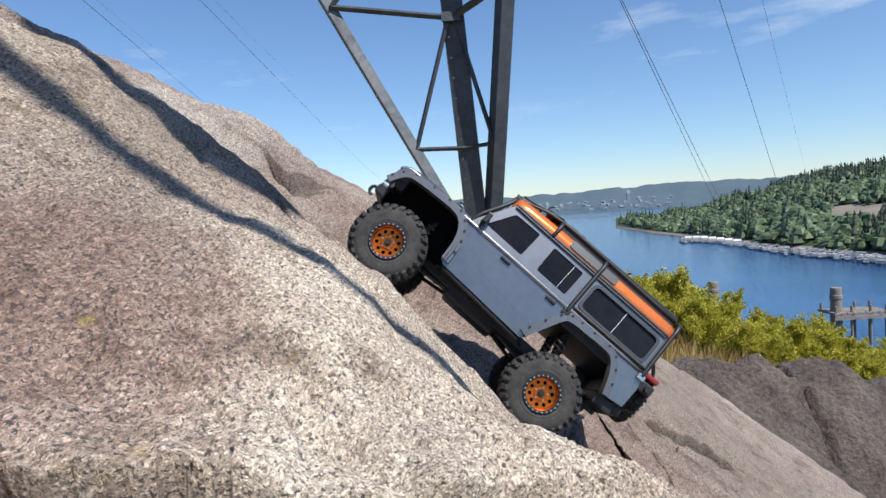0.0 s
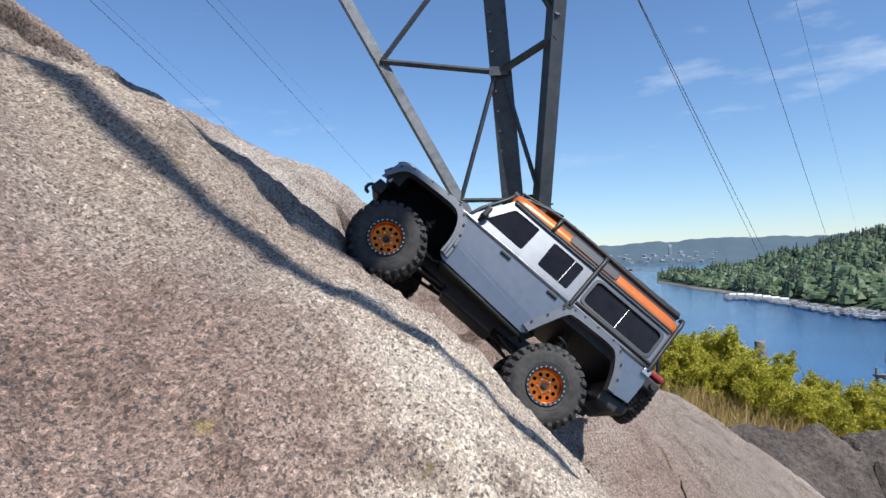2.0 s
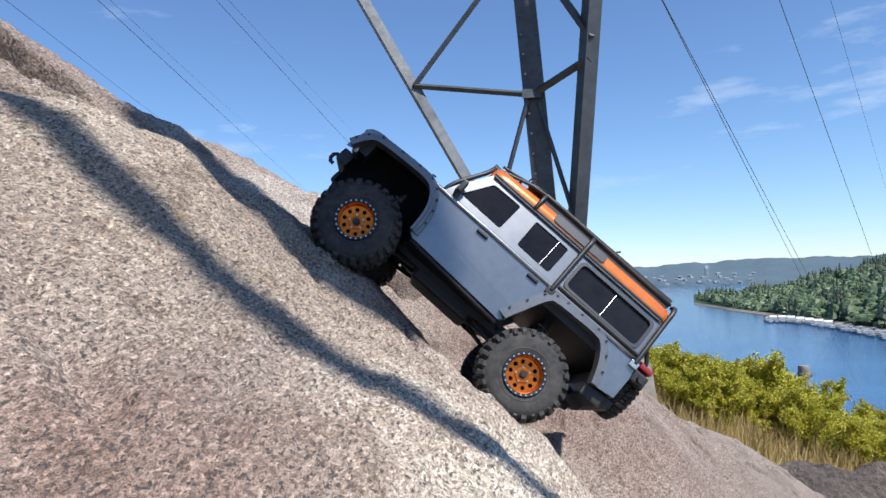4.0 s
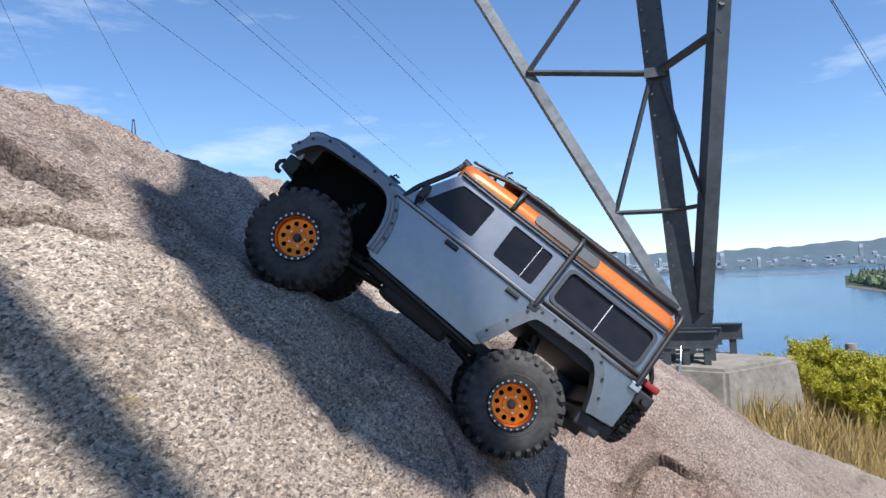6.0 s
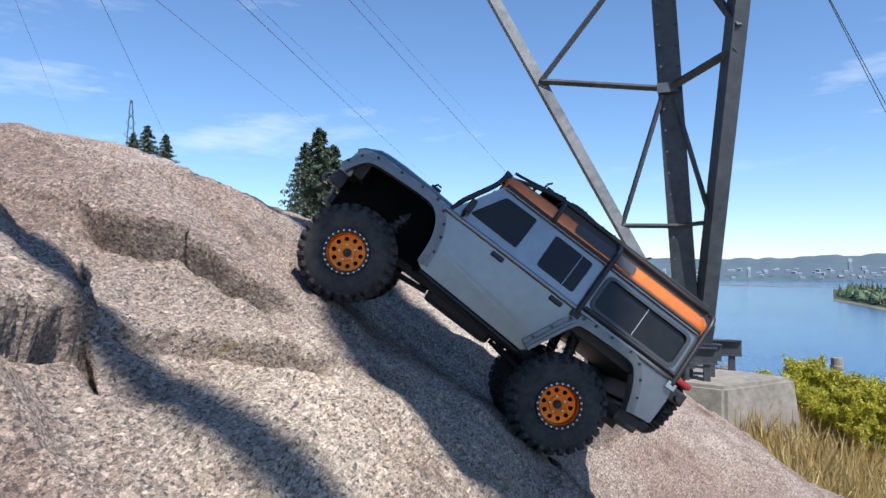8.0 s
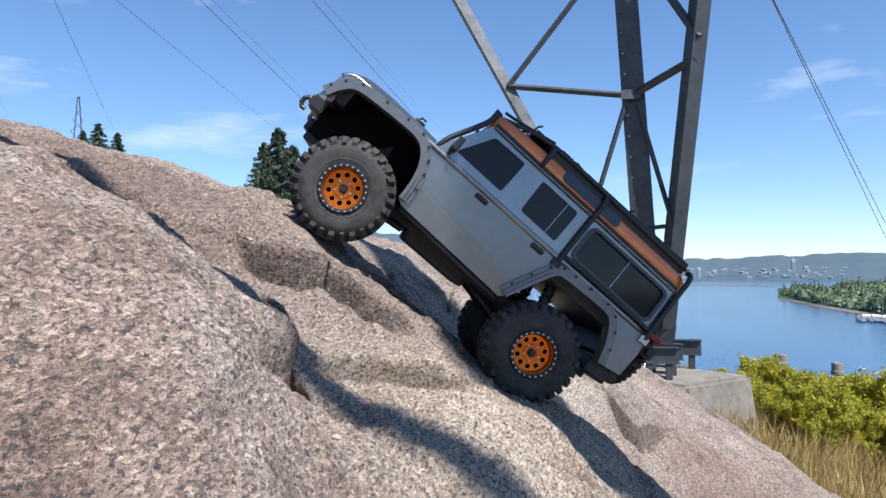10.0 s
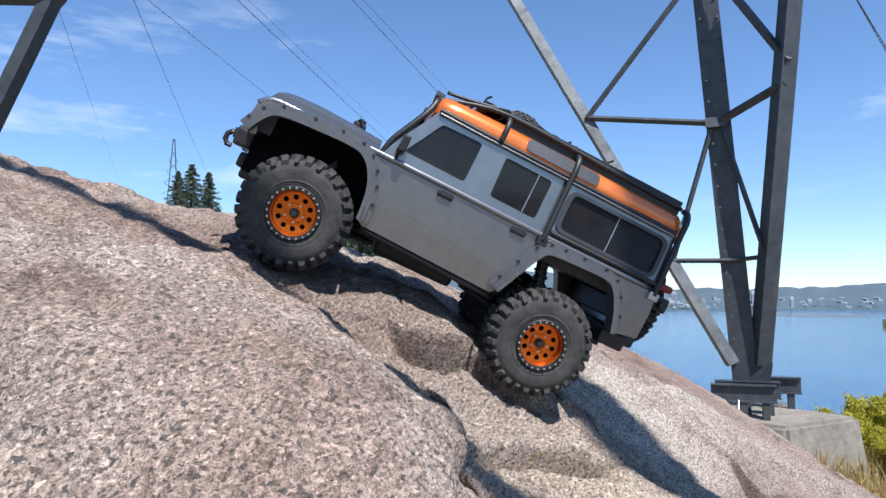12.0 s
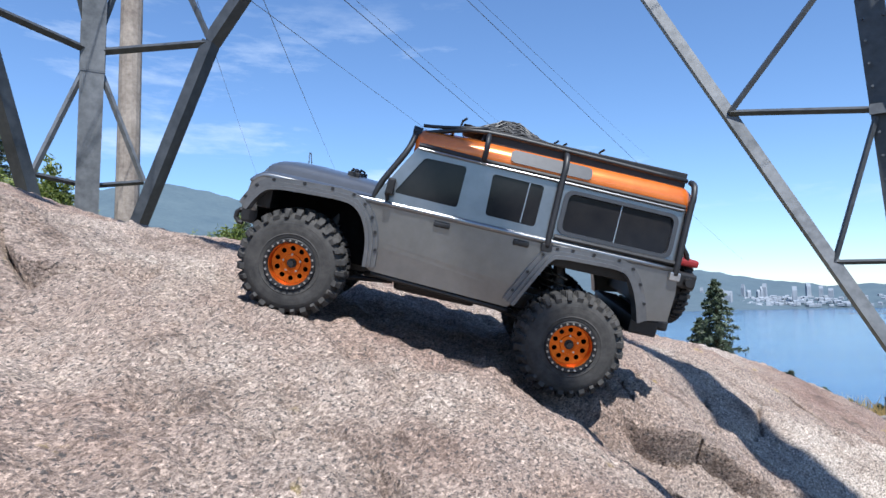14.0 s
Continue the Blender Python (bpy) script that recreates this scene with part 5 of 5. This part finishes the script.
    part("windscreen", plate(bmesh.new(), hole, [], lambda u, v, d: Vector((0.0860 - 0.58 * (v - 0.090) - d, u, v)), 0.001), SMOKED, truck, "smoked windscreen")
    back = [(-0.100, 0.026), (0.100, 0.026), (0.1015, 0.088), (0.0935, 0.156), (-0.0935, 0.156), (-0.1015, 0.088)]
    pane = rounded(((-0.070, 0.100), (0.070, 0.100), (0.066, 0.144), (-0.066, 0.144)), 0.006)
    part("rear_wall", plate(bmesh.new(), back, [pane], lambda u, v, d: Vector((-0.2540 + 0.11 * max(0.0, v - 0.088) + d, u, v)), 0.003), SILVER, truck)
    part("rear_window", plate(bmesh.new(), pane, [], lambda u, v, d: Vector((-0.2520 + 0.11 * max(0.0, v - 0.088) + d, u, v)), 0.001), SMOKED, truck)
    for name, lo, hi in (("cabin_floor", (-0.250, -0.098, 0.060), (0.088, 0.098, 0.0855)), ("sill_box", (-0.078, -0.098, 0.004), (0.074, 0.098, 0.0595)), ("rear_tunnel", (-0.250, -0.060, 0.0665), (-0.079, 0.060, 0.078)),
                         ("engine_bay", (0.080, -0.055, 0.020), (0.195, 0.055, 0.076)), ("front_panel", (0.196, -0.098, 0.052), (0.213, 0.098, 0.078)), ("rear_panel", (-0.252, -0.097, 0.034), (-0.232, 0.097, 0.0595))):
        part(name, block(bmesh.new(), lo, hi, 0.002), BLACK, truck)
    # roof rack: frame, rails, cross slats
    def rail(points, r=0.0026):
        return part("rack_rail", bent_rod(bmesh.new(), curve_through(points, 3), r, 8), BLACK, truck, smooth=True)
    for s in (-1, 1):
        rail(((0.060, s * 0.082, 0.1625), (0.030, s * 0.083, 0.1735), (-0.018, s * 0.084, 0.1835), (-0.12, s * 0.084, 0.1825), (-0.244, s * 0.083, 0.1795)))
        rail(((0.052, s * 0.080, 0.1755), (0.030, s * 0.081, 0.1785), (-0.018, s * 0.082, 0.1880)), 0.002)
        part("rack_side", block(bmesh.new(), (-0.243, min(s * 0.0785, s * 0.0825), 0.1700), (-0.020, max(s * 0.0785, s * 0.0825), 0.1880), 0.001), BLACK, truck, "dark side rail of the roof rack")
        lamp = bmesh.new()
        rod(lamp, (0.052, s * 0.074, 0.1675), (0.062, s * 0.074, 0.1675), 0.0055, 0.0068, 14)
        part("spot_lamp", lamp, BLACK, truck, "small black round spot lamp")
    for x, z in ((0.055, 0.165), (0.02, 0.1775), (-0.018, 0.1835), (-0.06, 0.183), (-0.10, 0.1825), (-0.14, 0.182), (-0.18, 0.181), (-0.215, 0.180), (-0.243, 0.1795)):
        part("rack_slat", rod(bmesh.new(), (x, -0.083, z), (x, 0.083, z), 0.0022, sides=7), BLACK, truck)
    for y in (-0.055, -0.028, 0.0, 0.028, 0.055):
        part("rack_slat", rod(bmesh.new(), (-0.018, y, 0.1832), (-0.243, y, 0.1798), 0.0016, sides=6), BLACK, truck)
    # load under a net on the rack
    def mound(x, y):
        return 0.1815 + 0.0235 * math.exp(-((x + 0.048) / 0.036) ** 2 - (y / 0.052) ** 2) + 0.002 * math.sin(x * 400) * math.sin(y * 330) * math.exp(-((x + 0.058) / 0.04) ** 2)
    load = bmesh.new()
    grid = [[load.verts.new((-0.135 + 0.0065 * i, -0.076 + 0.0069 * j, mound(-0.135 + 0.0065 * i, -0.076 + 0.0069 * j))) for j in range(23)] for i in range(23)]
    for i in range(22):
        for j in range(22):
            load.faces.new((grid[i][j], grid[i + 1][j], grid[i + 1][j + 1], grid[i][j + 1]))
    part("load", load, RUBBER, truck, "dark bundled load on the roof rack", smooth=True)
    net = bmesh.new()
    for k in range(21):
        for way in (1, -1):
            line = [(-0.135 + 0.0072 * i, max(-0.077, min(0.077, way * (-0.11 + 0.0105 * k + 0.0036 * i)))) for i in range(21)]
            bent_rod(net, [(x, y, mound(x, y) + 0.0012 + 0.0008 * math.sin(9 * x / 0.03)) for x, y in line], 0.0009, 4)
    part("cargo_net", net, BLACK, truck, "black knotted cargo net")
    for x, y in ((-0.094, 0.060), (-0.105, 0.052), (-0.143, 0.078), (0.012, 0.080), (-0.02, -0.06), (-0.075, -0.07)):
        part("net_hook", bent_rod(bmesh.new(), ((x, y, 0.184), (x - 0.001, y, 0.190), (x - 0.005, y + 0.002, 0.194)), 0.0013, 6), BLACK, truck)
    # bumpers, recovery hooks, winch, spare wheel and strap
    front_bar = block(bmesh.new(), (0.214, -0.075, 0.028), (0.233, 0.075, 0.050), 0.004)
    block(front_bar, (0.205, -0.045, 0.006), (0.226, 0.045, 0.024), 0.004)
    block(front_bar, (0.190, -0.05, -0.004), (0.218, 0.05, 0.014), 0.004)
    part("front_bumper", front_bar, BLACK, truck, "black steel front bumper")
    for s in (-1, 1):
        shackle = bmesh.new()
        bent_rod(shackle, [(0.2385 + 0.0065 * math.sin(a), s * 0.052, 0.036 - 0.008 * math.cos(a) - 0.004) for a in (-0.4, 0.4, 1.2, 2.0, 2.8, 3.5, 4.2)], 0.0030, 8)
        rod(shackle, (0.2345, s * 0.045, 0.041), (0.2345, s * 0.059, 0.041), 0.0026, sides=8)
        block(shackle, (0.230, s * 0.052 - 0.004, 0.034), (0.2385, s * 0.052 + 0.004, 0.046), 0.001)
        part("shackle", shackle, BLACK, truck, "black recovery shackle")
        part("headlamp", rod(bmesh.new(), (0.210, s * 0.072, 0.066), (0.2205, s * 0.072, 0.066), 0.0125, 0.0125, 18), STEEL, truck)
    part("front_panel", block(bmesh.new(), (0.2090, -0.0985, 0.046), (0.2185, 0.0985, 0.086), 0.004), SILVER, truck, "upright silver-grey front panel")
    for s in (-1, 1):
        liner = block(bmesh.new(), (0.070, min(s * 0.056, s * 0.059), 0.006), (0.216, max(s * 0.056, s * 0.059), 0.082), 0.001)
        block(liner, (0.070, min(s * 0.056, s * 0.098), 0.0815), (0.214, max(s * 0.056, s * 0.098), 0.0835), 0.0008)
        block(liner, (0.066, min(s * 0.056, s * 0.098), 0.010), (0.070, max(s * 0.056, s * 0.098), 0.0825), 0.001)
        part("inner_wing", liner, MATT_BLACK, truck, "black plastic inner wing over the front wheel")
    part("grille", block(bmesh.new(), (0.214, -0.055, 0.052), (0.2205, 0.055, 0.078), 0.002), BLACK, truck)
    rear_bar = block(bmesh.new(), (-0.264, -0.085, 0.012), (-0.248, 0.085, 0.026), 0.004)
    block(rear_bar, (-0.250, -0.094, 0.004), (-0.218, 0.094, 0.024), 0.003)
    part("rear_bumper", rear_bar, BLACK, truck, "black rear bumper")
    spare = tyre_mesh()
    bmesh.ops.scale(spare, verts=spare.verts[:], vec=(0.74, 0.62, 0.74))
    bmesh.ops.rotate(spare, verts=spare.verts[:], matrix=Matrix.Rotation(radians(90), 3, "Z"))
    bmesh.ops.translate(spare, verts=spare.verts[:], vec=(-0.2715, 0.022, 0.060))
    part("spare_tyre", spare, RUBBER, truck, "spare tyre hung on the tail")
    can = block(bmesh.new(), (-0.284, 0.044, 0.091), (-0.260, 0.074, 0.100), 0.003)
    part("tow_strap", can, RED, truck, "bundled red tow strap")
    tail = bmesh.new()
    bent_rod(tail, ((-0.258, 0.075, 0.115), (-0.268, 0.072, 0.104), (-0.272, 0.070, 0.094)), 0.003, 8)
    block(tail, (-0.282, 0.060, 0.066), (-0.254, 0.084, 0.084), 0.003)
    rod(tail, (-0.272, 0.084, 0.074), (-0.272, 0.092, 0.074), 0.005, sides=10)
    part("tail_bracket", tail, BLACK, truck, "black bracket at the tail")
    # chassis rails, axles, links and shock absorbers
    for s in (-1, 1):
        part("chassis_rail", block(bmesh.new(), (-0.245, s * 0.034 - 0.005, -0.004), (0.215, s * 0.034 + 0.005, 0.014), 0.001), BLACK, truck)
    part("skid_plate", block(bmesh.new(), (-0.05, -0.038, -0.018), (0.05, 0.038, 0.002), 0.006), BLACK, truck)
    for ax, az in ((0.1570, -0.0155), (-0.1645, -0.0245)):
        axle = rod(bmesh.new(), (ax, -0.092, az), (ax, 0.092, az), 0.0085, sides=14)
        bmesh.ops.create_uvsphere(axle, u_segments=14, v_segments=10, radius=0.019, matrix=Matrix.Translation((ax, -0.018, az)))
        part("axle", axle, BLACK, truck, "black axle with a round differential housing", smooth=True)
        for s in (-1, 1):
            inward = -1 if ax > 0 else 1
            part("link_arm", rod(bmesh.new(), (ax, s * 0.05, az - 0.004), (ax + inward * 0.105, s * 0.034, -0.008), 0.0032, sides=8), BLACK, truck)
            part("shock_absorber", rod(bmesh.new(), (ax + inward * 0.012, s * 0.062, az), (ax + inward * 0.03, s * 0.052, 0.060), 0.0062, 0.0072, 12), BLACK, truck)
            part("shock_spring", bent_rod(bmesh.new(), [Vector((ax + inward * 0.012, s * 0.062, az)).lerp(Vector((ax + inward * 0.03, s * 0.052, 0.060)), 0.1 + 0.8 * k / 60) + Vector((0.0085 * math.sin(k * 0.8), 0.0085 * math.cos(k * 0.8), 0)) for k in range(61)], 0.0012, 5), STEEL, truck)
    for child in truck.children:
        kind = child.name.split(".")[0]
        raised = 0.010 if kind in ("load", "cargo_net") else (0.006 if kind.startswith("rack_") or kind in ("net_hook", "spot_lamp") else (0.004 if kind.startswith("bonnet") else 0.0))
        child.data.transform(Matrix.Translation((0, 0, raised)) @ Matrix.Diagonal((1.03, 1, 1, 1)))
    return tagged(truck, "silver-grey scale off-road truck with an orange roof and black rack", "toy truck")


def tyre_mesh():
    """A soft ballooned tyre with moulded lugs: axis along y, outer side at +y."""
    half = [(0.0255, 0.0245), (0.0275, 0.0258), (0.0300, 0.0269), (0.0325, 0.0275), (0.0335, 0.0281), (0.0345, 0.0277), (0.0385, 0.0281), (0.0425, 0.0280), (0.0450, 0.0277),
            (0.0453, 0.0277), (0.0480, 0.0268), (0.0500, 0.0258), (0.0503, 0.0257), (0.0525, 0.0240), (0.0543, 0.0216), (0.0553, 0.0190), (0.0560, 0.0160), (0.0562, 0.0130), (0.0563, 0.0128), (0.0565, 0.0085), (0.0566, 0.0040), (0.0567, 0.0037), (0.0568, 0.0)]
    profile = [Vector(p) for p in half + [(r, -y) for r, y in half[-2::-1]]]
    normals = [Vector((-(profile[min(k + 1, len(profile) - 1)] - profile[max(k - 1, 0)]).y, (profile[min(k + 1, len(profile) - 1)] - profile[max(k - 1, 0)]).x)).normalized() for k in range(len(profile))]
    lugs, steps = 28, 16
    bm = bmesh.new()
    rings = []
    for k in range(lugs * steps):
        a = k * math.tau / (lugs * steps)
        ring = []
        for p, n in zip(profile, normals):
            r, y = p
            side = 1 if y > 0 else -1
            u = k / steps + (0.5 if side < 0 else 0.0) + 0.10 * math.sin(abs(y) * 230)
            even, u = int(math.floor(u)) % 2, abs((u % 1.0) - 0.5)
            across = abs(y)
            lift = 0.0
            if r > 0.0501 + 0.0020 * even and r <= 0.0544:
                lift = 0.0036 if u < (0.27 if even else 0.20) else 0.0
            elif r > 0.0544 and across > 0.0128:
                lift = 0.0052 if u < 0.29 else 0.0
            elif r > 0.0544 and 0.0038 < across < 0.0129:
                lift = 0.0050 if (u < 0.31 if even else 0.10 < u < 0.46) else 0.0
            elif r > 0.0544:
                lift = 0.0046 if u < 0.2 and even else 0.0
            q = p + n * lift
            ring.append(bm.verts.new((q.x * math.cos(a), q.y, q.x * math.sin(a))))
        rings.append(ring)
    for k in range(len(rings)):
        one, two = rings[k], rings[(k + 1) % len(rings)]
        for j in range(len(profile) - 1):
            bm.faces.new((one[j], two[j], two[j + 1], one[j + 1]))
    bmesh.ops.recalc_face_normals(bm, faces=bm.faces[:])
    return bm


def rim_mesh():
    bm = lathe(bmesh.new(), [(0.0250, 0.0250), (0.0236, 0.0245), (0.0226, 0.0180), (0.0222, 0.0120)], 48)
    ring = [(0.0222 * math.cos(k * math.tau / 48), 0.0222 * math.sin(k * math.tau / 48)) for k in range(48)]
    holes = []
    for k in range(10):
        a = k * math.tau / 10
        c = Vector((math.cos(a), math.sin(a))) * 0.0168
        holes.append([(c.x + 0.0029 * math.cos(j * math.tau / 10), c.y + 0.0029 * math.sin(j * math.tau / 10)) for j in range(10)])
    plate(bm, ring, holes, lambda u, v, d: Vector((u, 0.0155 - 0.0045 * max(0.0, 1 - math.hypot(u, v) / 0.012) + 0.10 * max(0.0, math.hypot(u, v) - 0.012) - d, v)), 0.0025)
    lathe(bm, [(0.0110, 0.0140), (0.0100, 0.0172), (0.0070, 0.0172)], 24)
    return bm


def build_wheels(truck):
    """Four wheels: a dark hub that carries tyre, rim, bead ring and bolts."""
    meshes = {}
    for name, bm, mat, smooth in (("tyre", tyre_mesh(), RUBBER, False), ("rim", rim_mesh(), ANODISED, False),
                                  ("bead_ring", lathe(bmesh.new(), [(0.0238, 0.0262), (0.0246, 0.0285), (0.0278, 0.0288), (0.0290, 0.0272)], 48), BLACK, False),
                                  ("inner_barrel", lathe(bmesh.new(), [(0.0262, 0.0240), (0.0255, 0.0), (0.0262, -0.0240), (0.012, -0.0200), (0.004, -0.018)], 32), BLACK, True),
                                  ("hub", rod(rod(bmesh.new(), (0, 0.004, 0), (0, 0.0172, 0), 0.0060, 0.0054, 12), (0, 0.0165, 0), (0, 0.0205, 0), 0.0036, 0.0034, 6), BLACK, False),
                                  ("bead_bolt", rod(bmesh.new(), (0, 0.0280, 0), (0, 0.0302, 0), 0.00125, sides=6), STEEL, False),
                                  ("hub_screw", rod(bmesh.new(), (0, 0.0150, 0), (0, 0.0180, 0), 0.0013, sides=6), STEEL, False)):
        me = bpy.data.meshes.new(name)
        bm.to_mesh(me)
        bm.free()
        me.materials.append(mat)
        if name in ("rim", "hub", "bead_ring"):
            me.polygons.foreach_set("use_smooth", [False] * len(me.polygons))
        meshes[name] = me
    wheels = []
    for x, z, s in ((0.1580, -0.012, 1), (-0.1635, -0.021, 1), (0.1580, -0.012, -1), (-0.1635, -0.021, -1)):
        wheel = shared("wheel", meshes["hub"], truck, pose(x, s * 0.092, z))
        flip = pose(0, 0, 0, 0, 0, 0 if s > 0 else 180)
        tagged(shared("tyre", meshes["tyre"], wheel, flip), "knobbly black off-road tyre dusted grey")
        tagged(shared("rim", meshes["rim"], wheel, flip), "orange anodised rim with round holes")
        shared("bead_ring", meshes["bead_ring"], wheel, flip)
        shared("inner_barrel", meshes["inner_barrel"], wheel, flip)
        for k in range(24):
            a = (k + 0.5) * math.tau / 24
            shared("bead_bolt", meshes["bead_bolt"], wheel, flip @ Matrix.Translation((0.0264 * math.cos(a), 0, 0.0264 * math.sin(a))))
        for k in range(5):
            a = k * math.tau / 5
            shared("hub_screw", meshes["hub_screw"], wheel, flip @ Matrix.Translation((0.0098 * math.cos(a), 0, 0.0098 * math.sin(a))))
        wheels.append((wheel, x, z, s))
    return wheels


TRUCK = build_truck()
WHEELS = build_wheels(TRUCK)

# Where the truck is: seconds, place, turn about x, y and z.
DRIVE = [
    (0, 0.0414, 1.0618, -0.1650, 19.36, -44.02, 169.13),
    (0.5, -0.0058, 1.0831, -0.1331, 18.99, -43.36, 171.83),
    (1, -0.0457, 1.0953, -0.0996, 20.54, -42.34, 172.06),
    (1.5, -0.0734, 1.1023, -0.0743, 19.72, -42.17, 172.82),
    (2, -0.0998, 1.1118, -0.0480, 19.48, -42.35, 174.41),
    (2.5, -0.1257, 1.1160, -0.0214, 20.53, -42.73, 174.94),
    (3, -0.1509, 1.1182, 0.0060, 19.48, -42.95, 175.88),
    (5.5, -0.3227, 1.1986, 0.1529, 7.46, -42.96, -168.03),
    (6, -0.3553, 1.1901, 0.1788, 9.17, -40.61, -167.47),
    (6.5, -0.3870, 1.1817, 0.2075, 8.28, -39.08, -168.17),
    (7, -0.4276, 1.1722, 0.2363, 8.79, -37.63, -165.74),
    (7.5, -0.4621, 1.1798, 0.2729, 6.70, -36.87, -164.99),
    (10, -0.6264, 1.0465, 0.4193, -3.85, -40.49, -158.68),
    (10.5, -0.6555, 1.0133, 0.4413, -5.60, -39.07, -154.27),
    (11, -0.6918, 0.9850, 0.4645, -6.52, -35.81, -152.60),
    (11.5, -0.7361, 0.9538, 0.4903, -8.22, -32.19, -151.25),
    (12, -0.7907, 0.9039, 0.5119, -11.06, -24.74, -149.34),
    (12.5, -0.8423, 0.8584, 0.5330, -13.95, -20.16, -150.32),
    (13, -0.8812, 0.8195, 0.5576, -16.14, -17.69, -149.65),
    (13.5, -0.9378, 0.7779, 0.5792, -16.25, -16.28, -149.01),
    (14, -0.9971, 0.7371, 0.6004, -10.63, -13.61, -148.16),
]


# How the axles sit under the body: seconds, ahead, up.
TRAVEL = {
    True: ((0, 1, 1.5, 2, 2.5, 3, 6, 6.5, 7, 7.5, 10, 10.5, 11, 11.5, 12, 12.5, 13, 13.5, 14), (0.161, 0.160, 0.161, 0.157, 0.142, 0.139, 0.155, 0.161, 0.161, 0.164, 0.139, 0.140, 0.140, 0.141, 0.145, 0.152, 0.157, 0.161, 0.163), (-0.023, -0.015, -0.017, -0.026, -0.028, -0.027, -0.028, -0.030, -0.029, -0.033, -0.021, -0.023, -0.026, -0.022, -0.009, -0.000, 0.004, 0.000, -0.001)),
    False: ((0, 1, 1.5, 2, 2.5, 3, 5.5, 6, 6.5, 7, 7.5, 11, 13.5, 14), (-0.159, -0.155, -0.155, -0.155, -0.155, -0.155, -0.150, -0.156, -0.158, -0.157, -0.156, -0.157, -0.160, -0.160), (-0.039, -0.033, -0.035, -0.036, -0.035, -0.035, -0.025, -0.024, -0.023, -0.021, -0.023, -0.023, -0.026, -0.022)),
}


def motions():
    walk(TRUCK, [(row[0], pose(*row[1:])) for row in DRIVE])
    # wheels turn by the way that the truck has gone
    marks = np.array([row[0] for row in DRIVE])
    places = np.array([row[1:4] for row in DRIVE])
    gone = np.concatenate([[0.0], np.cumsum(np.linalg.norm(np.diff(places, axis=0), axis=1))])
    for wheel, x, z, s in WHEELS:
        rows = []
        for k in range(57):
            t = 0.25 * k
            rest = float(np.interp(t, TRAVEL[x > 0][0], TRAVEL[x > 0][1])), float(np.interp(t, TRAVEL[x > 0][0], TRAVEL[x > 0][2]))
            seat = (rest[0], s * 0.092, rest[1] if s > 0 else 0.5 * rest[1] - 0.010)
            spin = math.degrees(float(np.interp(t, marks, gone)) / TYRE_R)
            rows.append((t, pose(*seat, 0, 0, 0) @ Matrix.Rotation(radians(-spin), 4, "Y")))
        walk(wheel, rows)


motions()
